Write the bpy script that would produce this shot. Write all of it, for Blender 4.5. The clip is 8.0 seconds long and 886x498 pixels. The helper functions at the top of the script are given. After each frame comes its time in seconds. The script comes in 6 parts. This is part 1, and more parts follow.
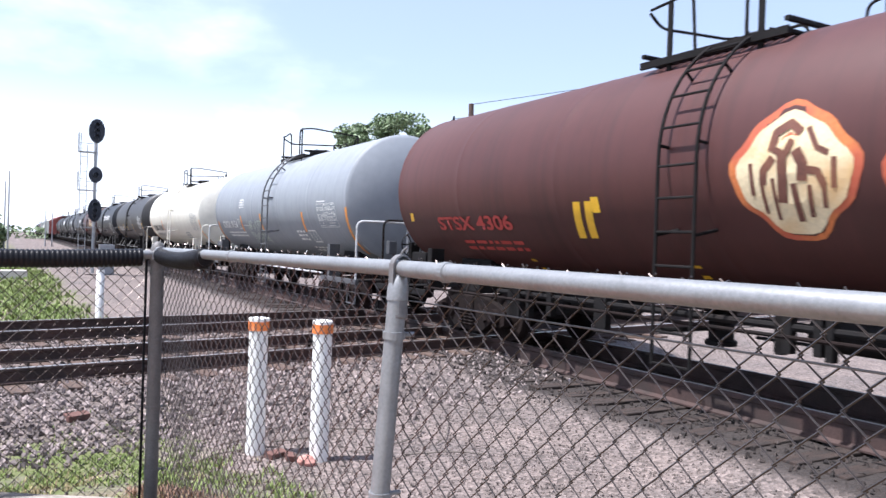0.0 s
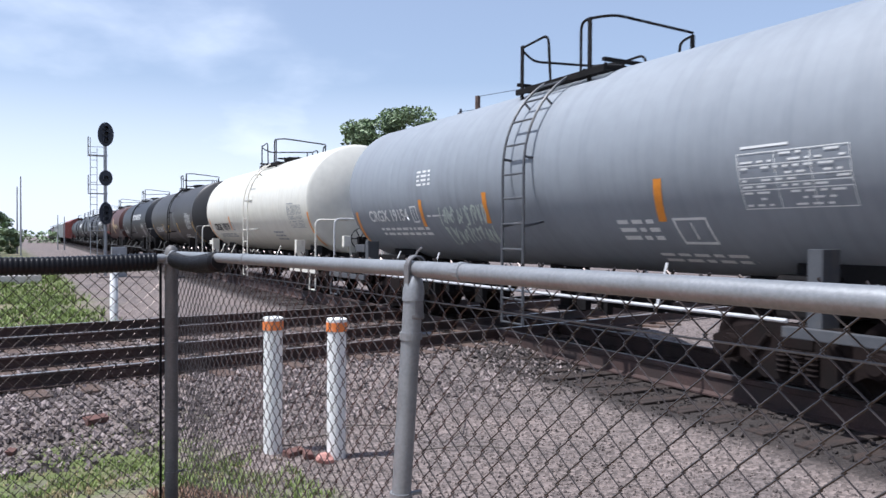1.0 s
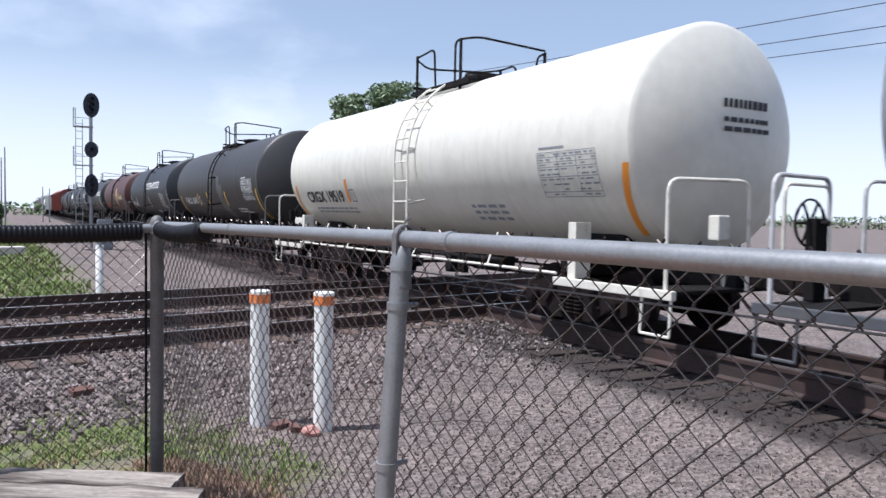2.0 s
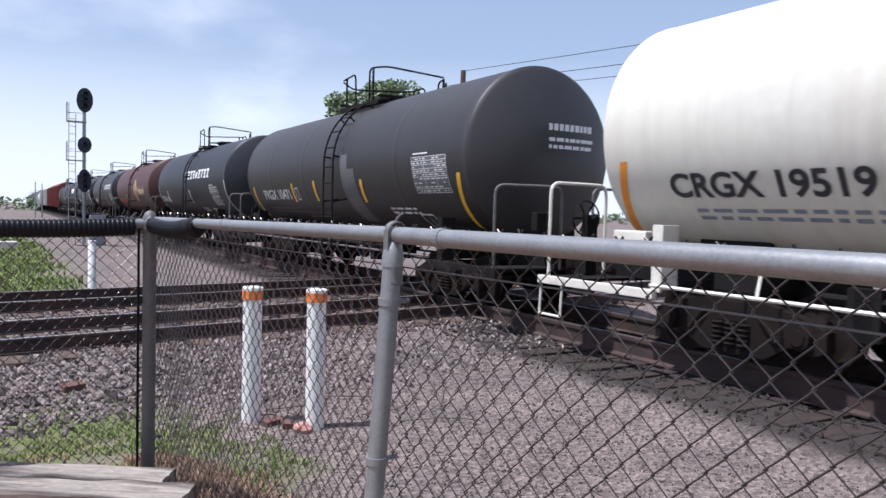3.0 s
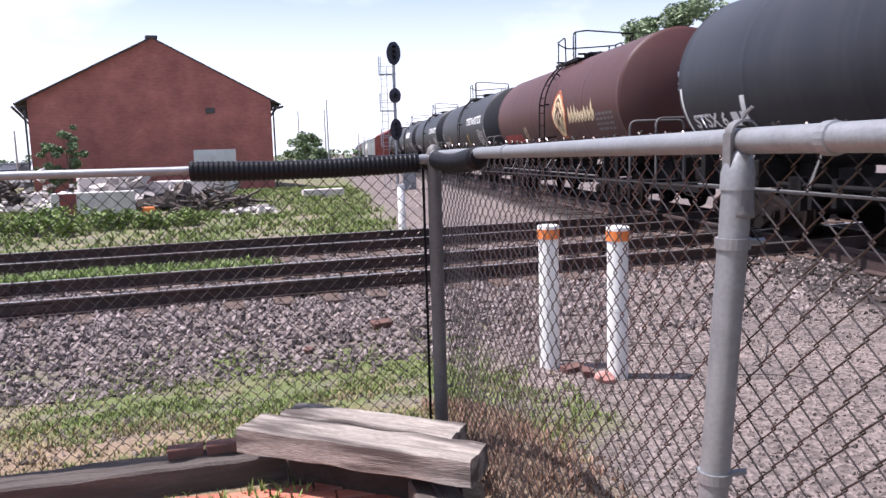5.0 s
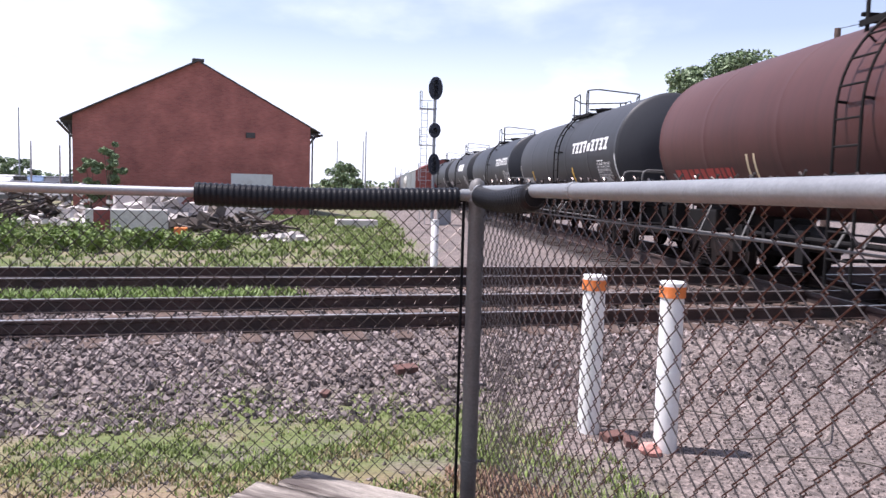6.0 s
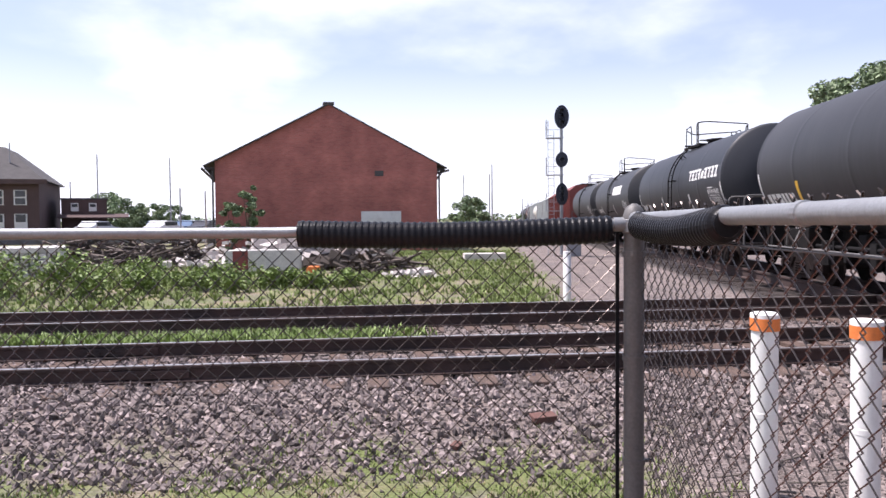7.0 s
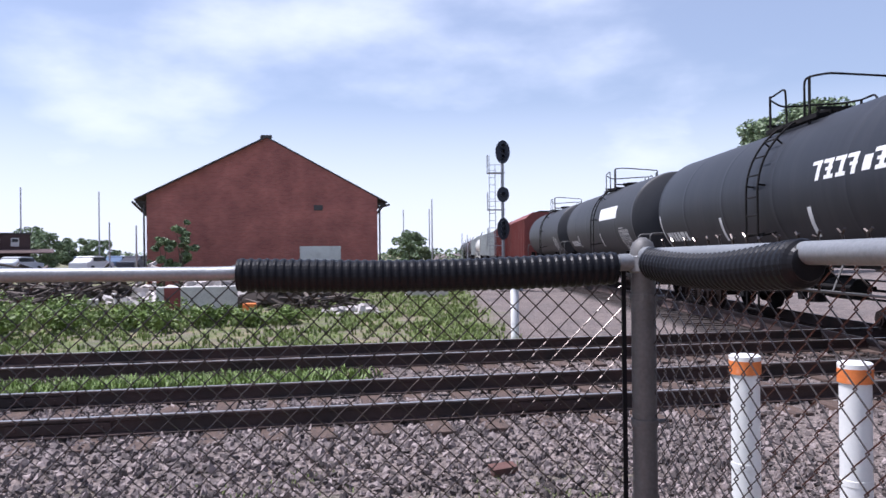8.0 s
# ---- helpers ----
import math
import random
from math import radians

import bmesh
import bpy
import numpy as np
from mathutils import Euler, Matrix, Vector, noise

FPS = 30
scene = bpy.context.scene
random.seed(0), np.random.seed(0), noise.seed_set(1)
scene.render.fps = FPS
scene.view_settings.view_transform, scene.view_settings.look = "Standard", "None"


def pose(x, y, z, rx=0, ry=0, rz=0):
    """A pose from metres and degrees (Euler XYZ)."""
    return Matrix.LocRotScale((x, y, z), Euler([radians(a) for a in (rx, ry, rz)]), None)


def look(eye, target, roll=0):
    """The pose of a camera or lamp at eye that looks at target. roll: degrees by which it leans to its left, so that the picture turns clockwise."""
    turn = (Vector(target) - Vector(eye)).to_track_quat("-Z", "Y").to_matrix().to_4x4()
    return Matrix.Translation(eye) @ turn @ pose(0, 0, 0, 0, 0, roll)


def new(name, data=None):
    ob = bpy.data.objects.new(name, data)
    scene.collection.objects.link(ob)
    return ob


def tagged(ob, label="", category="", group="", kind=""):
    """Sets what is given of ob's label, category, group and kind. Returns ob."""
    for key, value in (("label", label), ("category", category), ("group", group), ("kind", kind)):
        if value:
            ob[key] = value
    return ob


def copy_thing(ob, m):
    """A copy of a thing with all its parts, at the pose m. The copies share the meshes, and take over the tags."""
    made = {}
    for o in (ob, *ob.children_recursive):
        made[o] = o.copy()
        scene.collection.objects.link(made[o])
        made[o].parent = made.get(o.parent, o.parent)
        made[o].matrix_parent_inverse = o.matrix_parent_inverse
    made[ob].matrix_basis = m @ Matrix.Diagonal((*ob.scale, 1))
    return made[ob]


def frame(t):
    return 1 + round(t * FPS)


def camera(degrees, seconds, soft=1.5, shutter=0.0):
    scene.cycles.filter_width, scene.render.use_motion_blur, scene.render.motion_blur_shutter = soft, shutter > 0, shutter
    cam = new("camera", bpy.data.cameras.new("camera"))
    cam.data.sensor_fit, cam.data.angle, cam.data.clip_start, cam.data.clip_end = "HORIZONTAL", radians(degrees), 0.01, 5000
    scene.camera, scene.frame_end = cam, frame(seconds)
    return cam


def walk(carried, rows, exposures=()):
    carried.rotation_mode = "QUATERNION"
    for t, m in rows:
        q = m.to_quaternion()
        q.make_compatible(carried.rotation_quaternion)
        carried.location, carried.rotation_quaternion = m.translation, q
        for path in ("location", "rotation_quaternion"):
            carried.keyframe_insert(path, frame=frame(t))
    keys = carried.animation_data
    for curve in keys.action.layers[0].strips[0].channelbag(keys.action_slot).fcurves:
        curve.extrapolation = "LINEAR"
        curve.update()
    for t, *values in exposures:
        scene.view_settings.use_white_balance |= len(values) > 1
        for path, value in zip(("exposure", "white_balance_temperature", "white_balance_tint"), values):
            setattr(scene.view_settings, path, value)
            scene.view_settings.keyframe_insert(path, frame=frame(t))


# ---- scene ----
cam = camera(60.0, 8.0, 1.5, 0.08)
PATH = [
    (0, (-1.052, -4.533, 1.579), (0.05, -2.864, 1.567), 1.9),
    (0.5, (-1.066, -4.525, 1.582), (0.006, -2.837, 1.596), 0.1),
    (1, (-1.061, -4.525, 1.597), (0.019, -2.842, 1.566), 0.3),
    (1.5, (-1.05, -4.504, 1.587), (0.045, -2.832, 1.504), 0.6),
    (3, (-1.054, -4.526, 1.573), (0.065, -2.87, 1.479), 1.5),
    (3.5, (-1.054, -4.503, 1.572), (-0.001, -2.808, 1.443), 2.2),
    (4, (-1.058, -4.382, 1.552), (-0.304, -2.545, 1.315), 0.6),
    (5.5, (-0.707, -3.681, 1.499), (-0.354, -1.725, 1.277), -0.7),
    (6, (-0.72, -3.384, 1.498), (-0.388, -1.418, 1.338), 1.6),
    (6.5, (-0.738, -3.073, 1.492), (-0.548, -1.092, 1.293), -0.5),
    (7, (-0.694, -2.787, 1.494), (-0.694, -0.789, 1.415), -0.5),
    (7.5, (-0.744, -2.544, 1.493), (-0.809, -0.546, 1.454), 2.5),
    (8, (-0.797, -2.291, 1.502), (-0.637, -0.297, 1.512), -0.6),
]
walk(cam, [(t, look(eye, target, roll)) for t, eye, target, roll in PATH], [(0, 1.02, 5850, 14), (0.5, 0.80, 5680, 13), (0.9, 0.43, 5700, 12), (3.0, 0.37, 5750, 15), (4.0, 0.77, 6000, 21), (6.5, 0.77, 6000, 21), (7.2, 0.72, 6250, 21), (7.6, 0.52, 6020, 20), (8, 0.40, 5700, 19)])

# ---------------------------------------------------------------- light
SUN = Vector((-0.39, 0.09, 0.915)).normalized()
world = bpy.data.worlds.new("sky")
scene.world = world
world.use_nodes = True
wn, wl = world.node_tree.nodes, world.node_tree.links
wn.clear()
sky = wn.new("ShaderNodeTexSky")
sky.sky_type, sky.sun_disc = "NISHITA", False
sky.sun_elevation = math.asin(SUN.z)
sky.sun_rotation = math.atan2(SUN.x, SUN.y)
sky.dust_density, sky.air_density, sky.ozone_density = 1.6, 1.0, 1.0
coord = wn.new("ShaderNodeTexCoord")
squash = wn.new("ShaderNodeMapping")
squash.inputs["Scale"].default_value = (1.0, 1.0, 2.3)
cloud = wn.new("ShaderNodeTexNoise")
cloud.inputs["Scale"].default_value, cloud.inputs["Detail"].default_value = 2.2, 7
cloud.inputs["Roughness"].default_value = 0.5
ramp = wn.new("ShaderNodeMapRange")
ramp.inputs["From Min"].default_value, ramp.inputs["From Max"].default_value = 0.46, 0.70
ramp.inputs["To Min"].default_value, ramp.inputs["To Max"].default_value = 0.22, 0.85
ramp.interpolation_type = "SMOOTHSTEP"
veil = wn.new("ShaderNodeMix")
veil.data_type = "RGBA"
veil.inputs["B"].default_value = (8.6, 8.9, 9.4, 1)
back = wn.new("ShaderNodeBackground")
back.inputs["Strength"].default_value = 0.097
out = wn.new("ShaderNodeOutputWorld")
wl.new(coord.outputs["Generated"], squash.inputs["Vector"])
wl.new(squash.outputs["Vector"], cloud.inputs["Vector"])
wl.new(cloud.outputs["Fac"], ramp.inputs["Value"])
height = wn.new("ShaderNodeSeparateXYZ")
haze = wn.new("ShaderNodeMapRange")
haze.interpolation_type = "SMOOTHSTEP"
haze.inputs["From Min"].default_value, haze.inputs["From Max"].default_value = -0.02, 0.30
haze.inputs["To Min"].default_value, haze.inputs["To Max"].default_value = 0.9, 0.0
wl.new(coord.outputs["Generated"], height.inputs["Vector"])
wl.new(height.outputs["Z"], haze.inputs["Value"])
most = wn.new("ShaderNodeMath")
most.operation = "MAXIMUM"
wl.new(ramp.outputs["Result"], most.inputs[0])
wl.new(haze.outputs["Result"], most.inputs[1])
thin = wn.new("ShaderNodeMapRange")
thin.interpolation_type = "SMOOTHSTEP"
thin.inputs["From Min"].default_value, thin.inputs["From Max"].default_value = 0.40, 0.75
thin.inputs["To Min"].default_value, thin.inputs["To Max"].default_value = 1.0, 0.12
wl.new(height.outputs["Z"], thin.inputs["Value"])
share = wn.new("ShaderNodeMath")
share.operation = "MULTIPLY"
wl.new(most.outputs[0], share.inputs[0])
wl.new(thin.outputs["Result"], share.inputs[1])
wl.new(share.outputs[0], veil.inputs["Factor"])
wl.new(sky.outputs["Color"], veil.inputs["A"])
wl.new(veil.outputs["Result"], back.inputs["Color"])
wl.new(back.outputs["Background"], out.inputs["Surface"])
sun = new("sun", bpy.data.lights.new("sun", "SUN"))
sun.data.energy, sun.data.angle, sun.data.color = 4.8, radians(0.6), (1.0, 0.95, 0.87)
sun.matrix_world = look((0, 0, 30), Vector((0, 0, 30)) - SUN)

# ---------------------------------------------------------------- materials


def material(name, base, rough=0.7, metal=0.0, vary=0.25, scale=8.0, grain=60.0, bump=0.15, second=None, mask=(0.5, 0.65), stretch=(1, 1, 1), random_tint=0.0, streak=0.0, streak_color=(0.05, 0.04, 0.03)):
    """Paint or stone with wear at two scales; second: the colour of stains and worn patches; streak: runs of dirt down its sides."""
    m = bpy.data.materials.new(name)
    m.use_nodes = True
    n, l = m.node_tree.nodes, m.node_tree.links
    b = n["Principled BSDF"]
    b.inputs["Roughness"].default_value, b.inputs["Metallic"].default_value = rough, metal
    tc = n.new("ShaderNodeTexCoord")
    mp = n.new("ShaderNodeMapping")
    mp.inputs["Scale"].default_value = stretch
    l.new(tc.outputs["Object"], mp.inputs["Vector"])
    big, fine = n.new("ShaderNodeTexNoise"), n.new("ShaderNodeTexNoise")
    big.inputs["Scale"].default_value, big.inputs["Detail"].default_value = scale, 6
    fine.inputs["Scale"].default_value, fine.inputs["Detail"].default_value = grain, 4
    for t in (big, fine):
        l.new(mp.outputs["Vector"], t.inputs["Vector"])
    add = n.new("ShaderNodeMath")
    add.operation = "ADD"
    l.new(big.outputs["Fac"], add.inputs[0])
    l.new(fine.outputs["Fac"], add.inputs[1])
    rng = n.new("ShaderNodeMapRange")
    rng.inputs["From Min"].default_value, rng.inputs["From Max"].default_value = 0.6, 1.4
    rng.inputs["To Min"].default_value, rng.inputs["To Max"].default_value = 1 - vary, 1 + vary
    l.new(add.outputs[0], rng.inputs["Value"])
    mul = n.new("ShaderNodeVectorMath")
    mul.operation = "SCALE"
    mul.inputs[0].default_value = base
    colour = mul.outputs["Vector"]
    l.new(rng.outputs["Result"], mul.inputs["Scale"])
    if second:
        st = n.new("ShaderNodeTexNoise")
        st.inputs["Scale"].default_value, st.inputs["Detail"].default_value = scale * 0.6, 8
        l.new(mp.outputs["Vector"], st.inputs["Vector"])
        mr = n.new("ShaderNodeMapRange")
        mr.inputs["From Min"].default_value, mr.inputs["From Max"].default_value = mask
        l.new(st.outputs["Fac"], mr.inputs["Value"])
        mix = n.new("ShaderNodeMix")
        mix.data_type = "RGBA"
        mix.inputs["B"].default_value = (*second, 1)
        l.new(mr.outputs["Result"], mix.inputs["Factor"])
        l.new(colour, mix.inputs["A"])
        colour = mix.outputs["Result"]
    if streak:
        ms = n.new("ShaderNodeMapping")
        ms.inputs["Scale"].default_value = (0.15, 4.0, 0.22)
        l.new(tc.outputs["Object"], ms.inputs["Vector"])
        sn = n.new("ShaderNodeTexNoise")
        sn.inputs["Scale"].default_value, sn.inputs["Detail"].default_value = 1.6, 8
        l.new(ms.outputs["Vector"], sn.inputs["Vector"])
        sr = n.new("ShaderNodeMapRange")
        sr.inputs["From Min"].default_value, sr.inputs["From Max"].default_value = 0.46, 0.72
        sr.inputs["To Max"].default_value = streak
        l.new(sn.outputs["Fac"], sr.inputs["Value"])
        smix = n.new("ShaderNodeMix")
        smix.data_type = "RGBA"
        smix.inputs["B"].default_value = (*streak_color, 1)
        l.new(sr.outputs["Result"], smix.inputs["Factor"])
        l.new(colour, smix.inputs["A"])
        colour = smix.outputs["Result"]
    if random_tint:
        oi = n.new("ShaderNodeObjectInfo")
        rr = n.new("ShaderNodeMapRange")
        rr.inputs["To Min"].default_value, rr.inputs["To Max"].default_value = 1 - random_tint, 1 + random_tint
        l.new(oi.outputs["Random"], rr.inputs["Value"])
        m2 = n.new("ShaderNodeVectorMath")
        m2.operation = "SCALE"
        l.new(colour, m2.inputs[0])
        l.new(rr.outputs["Result"], m2.inputs["Scale"])
        colour = m2.outputs["Vector"]
    l.new(colour, b.inputs["Base Color"])
    if bump:
        bp = n.new("ShaderNodeBump")
        bp.inputs["Strength"].default_value, bp.inputs["Distance"].default_value = bump, 0.01
        l.new(fine.outputs["Fac"], bp.inputs["Height"])
        l.new(bp.outputs["Normal"], b.inputs["Normal"])
    return m


def islands(m, amount):
    """Varies a joined mesh's brightness from loose piece to loose piece."""
    n, l = m.node_tree.nodes, m.node_tree.links
    b = n["Principled BSDF"]
    src = b.inputs["Base Color"].links[0].from_socket
    geo = n.new("ShaderNodeNewGeometry")
    rr = n.new("ShaderNodeMapRange")
    rr.inputs["To Min"].default_value, rr.inputs["To Max"].default_value = 1 - amount, 1 + amount
    l.new(geo.outputs["Random Per Island"], rr.inputs["Value"])
    m2 = n.new("ShaderNodeVectorMath")
    m2.operation = "SCALE"
    l.new(src, m2.inputs[0])
    l.new(rr.outputs["Result"], m2.inputs["Scale"])
    l.new(m2.outputs["Vector"], b.inputs["Base Color"])
    return m


GALV = material("galvanised steel", (0.245, 0.252, 0.258), 0.5, 0.45, 0.18, 14, 120, 0.08, (0.22, 0.22, 0.22), (0.55, 0.75))
WIRE = material("weathered wire", (0.068, 0.055, 0.050), 0.28, 0.7, 0.3, 5, 40, 0.0, (0.075, 0.062, 0.055), (0.45, 0.7))
DARKSTEEL = material("dark post steel", (0.13, 0.125, 0.12), 0.6, 0.3, 0.25, 10, 90, 0.1)
def matt(m):
    """Dusty iron with hardly any gloss."""
    m.node_tree.nodes["Principled BSDF"].inputs["Specular IOR Level"].default_value = 0.15
    return m


SLEEVE = matt(material("black drain pipe", (0.010, 0.010, 0.012), 0.38, 0.0, 0.3, 20, 150, 0.05))
RAILRUST = material("rusty rail steel", (0.050, 0.028, 0.024), 0.8, 0.0, 0.35, 3, 40, 0.3, (0.026, 0.018, 0.016), (0.45, 0.65))
# Rail head under the train: rust and the cars' shade put into its colour.
SHADEDHEAD = material("shaded rusty rail head", (0.10, 0.085, 0.08), 0.5, 0.5, 0.2, 4, 80, 0.05)
REDTIE = material("reddish crosstie wood", (0.040, 0.026, 0.021), 0.9, 0, 0.5, 4, 40, 0.6, (0.02, 0.015, 0.013), (0.45, 0.62), (1, 6, 1))
RAILTOP = material("worn rail head", (0.42, 0.40, 0.39), 0.32, 0.8, 0.15, 4, 80, 0.03)
TIEWOOD = material("old crosstie wood", (0.10, 0.066, 0.052), 0.9, 0, 0.4, 5, 40, 0.6, (0.05, 0.036, 0.03), (0.5, 0.65), (1, 6, 1))
WHITEPVC = material("white plastic pipe", (0.78, 0.77, 0.74), 0.45, 0, 0.06, 5, 60, 0.05, (0.45, 0.40, 0.34), (0.62, 0.85))
ORANGE = material("faded orange band", (0.72, 0.20, 0.045), 0.55, 0, 0.15, 9, 60, 0.05, (0.75, 0.6, 0.5), (0.55, 0.75))
STONE = islands(material("crushed stone", (0.195, 0.160, 0.150), 0.9, 0, 0.25, 9, 70, 0.4), 0.75)
DARKSTONE = islands(material("dark crushed stone", (0.033, 0.025, 0.022), 0.9, 0, 0.25, 9, 70, 0.4), 0.6)
FINESTONE = islands(material("fine yard gravel", (0.160, 0.131, 0.119), 0.9, 0, 0.25, 9, 70, 0.4), 0.55)
BRICKRED = material("red wall brick", (0.25, 0.062, 0.043), 0.9, 0, 0.25, 0.8, 9, 0.2, (0.19, 0.05, 0.04), (0.5, 0.7), random_tint=0.2)
PAVER = material("clay paving brick", (0.40, 0.14, 0.088), 0.9, 0, 0.25, 6, 60, 0.3, (0.36, 0.19, 0.14), (0.5, 0.7), random_tint=0.22)
BLACKSTEEL = matt(material("black undergear steel", (0.011, 0.010, 0.010), 0.8, 0.0, 0.4, 3, 30, 0.25, (0.022, 0.017, 0.015), (0.55, 0.75)))
TRUCKRUST = matt(material("rusty truck iron", (0.015, 0.0098, 0.009), 0.9, 0.0, 0.4, 3, 30, 0.3, (0.010, 0.008, 0.0075), (0.45, 0.65)))
SIGNALBLACK = material("black signal paint", (0.012, 0.016, 0.03), 0.5, 0, 0.2, 6, 50, 0.05)
SILVER = material("aluminium paint", (0.30, 0.31, 0.33), 0.45, 0.4, 0.15, 6, 60, 0.05)
WHITEPAINT = material("white stencil paint", (0.74, 0.74, 0.72), 0.6, 0, 0.12, 14, 90, 0.0, (0.5, 0.5, 0.5), (0.6, 0.8))
BLACKPAINT = material("black stencil paint", (0.03, 0.03, 0.035), 0.6, 0, 0.12, 14, 90, 0.0)
REDPAINT = material("red stencil paint", (0.42, 0.055, 0.045), 0.6, 0, 0.2, 14, 90, 0.0)
ORANGEPAINT = material("orange reflective tape", (0.75, 0.27, 0.03), 0.4, 0, 0.15, 14, 90, 0.0)
YELLOWPAINT = material("yellow reflective tape", (0.80, 0.47, 0.03), 0.4, 0, 0.15, 14, 90, 0.0)
GRAFFITI = material("pale graffiti paint", (0.50, 0.56, 0.50), 0.6, 0, 0.2, 9, 60, 0.0)

# ---------------------------------------------------------------- mesh helpers


def finish(name, bm, mat, parent=None, label="", smooth=False):
    me = bpy.data.meshes.new(name)
    if smooth:
        for f in bm.faces:
            f.smooth = True
    bm.to_mesh(me)
    bm.free()
    for m in (mat if isinstance(mat, (list, tuple)) else [mat]):
        me.materials.append(m)
    ob = new(name, me)
    if smooth:
        me.set_sharp_from_angle(angle=radians(40))
    if parent:
        ob.parent = parent
    return tagged(ob, label)


def part(name, bm, mat, parent, label="", smooth=False):
    return finish(name, bm, mat, parent, label, smooth)


def empty(name, m=None):
    ob = new(name)
    ob.empty_display_size = 0.2
    if m:
        ob.matrix_world = m
    return ob


def box(bm, x0, x1, y0, y1, z0, z1, m=None, bevel=0.0):
    geo = bmesh.ops.create_cube(bm, size=1)
    vs = geo["verts"]
    bmesh.ops.transform(bm, verts=vs, matrix=Matrix.LocRotScale(((x0 + x1) / 2, (y0 + y1) / 2, (z0 + z1) / 2), None, (abs(x1 - x0), abs(y1 - y0), abs(z1 - z0))))
    if bevel:
        es = list({e for v in vs for e in v.link_edges})
        r = bmesh.ops.bevel(bm, geom=es, offset=bevel, segments=2, affect="EDGES", profile=0.6)
        vs = list({v for f in r["faces"] for v in f.verts} | {v for v in vs if v.is_valid})
    if m is not None:
        bmesh.ops.transform(bm, verts=vs, matrix=m)
    return vs


def rod(bm, a, b, r, n=8, r2=None, caps=True):
    a, b = Vector(a), Vector(b)
    d = b - a
    q = d.to_track_quat("Z", "Y").to_matrix().to_4x4()
    geo = bmesh.ops.create_cone(bm, cap_ends=caps, segments=n, radius1=r, radius2=r if r2 is None else r2, depth=d.length)
    bmesh.ops.transform(bm, verts=geo["verts"], matrix=Matrix.Translation((a + b) / 2) @ q)
    return geo["verts"]


def bar(bm, pts, r, n=8):
    """A bent bar through points, with balls at its bends."""
    for a, b in zip(pts, pts[1:]):
        rod(bm, a, b, r, n)
    for p in pts[1:-1]:
        s = bmesh.ops.create_icosphere(bm, subdivisions=1, radius=r * 1.02)
        bmesh.ops.translate(bm, verts=s["verts"], vec=p)


def bend(a, b, c, k=4, cut=0.12):
    """Points that round the corner b between a and c."""
    a, b, c = Vector(a), Vector(b), Vector(c)
    p, q = b + (a - b).normalized() * cut, b + (c - b).normalized() * cut
    return [p.lerp(b, t).lerp(b.lerp(q, t), t) for t in [i / k for i in range(k + 1)]]


def rounded(pts, cut=0.12):
    res = [Vector(pts[0])]
    for a, b, c in zip(pts, pts[1:], pts[2:]):
        res += bend(a, b, c, 4, cut)
    return res + [Vector(pts[-1])]


def lathe(bm, profile, n=24, m=None, axis="Z", cap=True):
    """Turns (radius, height) pairs round an axis."""
    rings = []
    for r, h in profile:
        ring = []
        for i in range(n):
            t = 2 * math.pi * i / n
            p = (r * math.cos(t), r * math.sin(t), h) if axis == "Z" else ((r * math.cos(t), h, r * math.sin(t)) if axis == "Y" else (h, r * math.cos(t), r * math.sin(t)))
            ring.append(bm.verts.new(p if m is None else m @ Vector(p)))
        rings.append(ring)
    for a, b in zip(rings, rings[1:]):
        for i in range(n):
            bm.faces.new((a[i], a[(i + 1) % n], b[(i + 1) % n], b[i]))
    if cap:
        bm.faces.new(rings[0])
        bm.faces.new(rings[-1])
    bmesh.ops.recalc_face_normals(bm, faces=bm.faces[:])

# ---------------------------------------------------------------- plan
FENCE = 1.52                       # height of the top rail
ALONG = radians(4.3)               # the train's track, turned from +y towards +x
TRACK = Vector((7.46, 2.11, 0.0))  # a point on its centre line; rail heads lie at z = 0
SPEED, PITCH, FIRST = 12.6, 16.03, -0.38
CROSS = 0.105                      # slope of the two crossing tracks
CROSS_Y = (6.27, 9.95)


def train_pose(s, x=0.0, z=0.0):
    """A place s metres along the train's track and x metres beside it."""
    return Matrix.Translation(TRACK) @ Matrix.Rotation(-ALONG, 4, "Z") @ Matrix.Translation((x, s, z))


def smooth(a, b, v):
    t = min(1.0, max(0.0, (v - a) / (b - a)))
    return t * t * (3 - 2 * t)


def ground_height(x, y):
    """The lie of the land: the terrace inside the fence, the gravel yard, and the tracks' beds."""
    z = -0.45
    yc = y - CROSS * x
    z += 0.235 * smooth(3.4, 4.9, yc) * (1 - smooth(11.6, 13.5, yc))
    z += 0.10 * smooth(13.5, 20, yc)
    d = (x - TRACK.x) * math.cos(ALONG) - (y - TRACK.y) * math.sin(ALONG)
    z = max(z, -0.45 + 0.135 * smooth(-2.6, -1.85, d) * (1 - smooth(2.0, 3.0, d)))
    bank = 0.40 * (1 - smooth(0.05, 1.3, max(x, 0.0))) * (1 - smooth(-0.2, 3.0, y))
    z += max(0.0, bank)
    if x < 0.05 and y < 0.0:
        z = -0.08
    far = math.hypot(x, y)
    z += 0.03 * noise.noise(Vector((x * 0.9, y * 0.9, 0))) * (1 if far < 60 else 0) + 0.012 * noise.noise(Vector((x * 4, y * 4, 3)))
    if x < 0.05 and y < 0.0:
        z = min(z, -0.10)
    return z


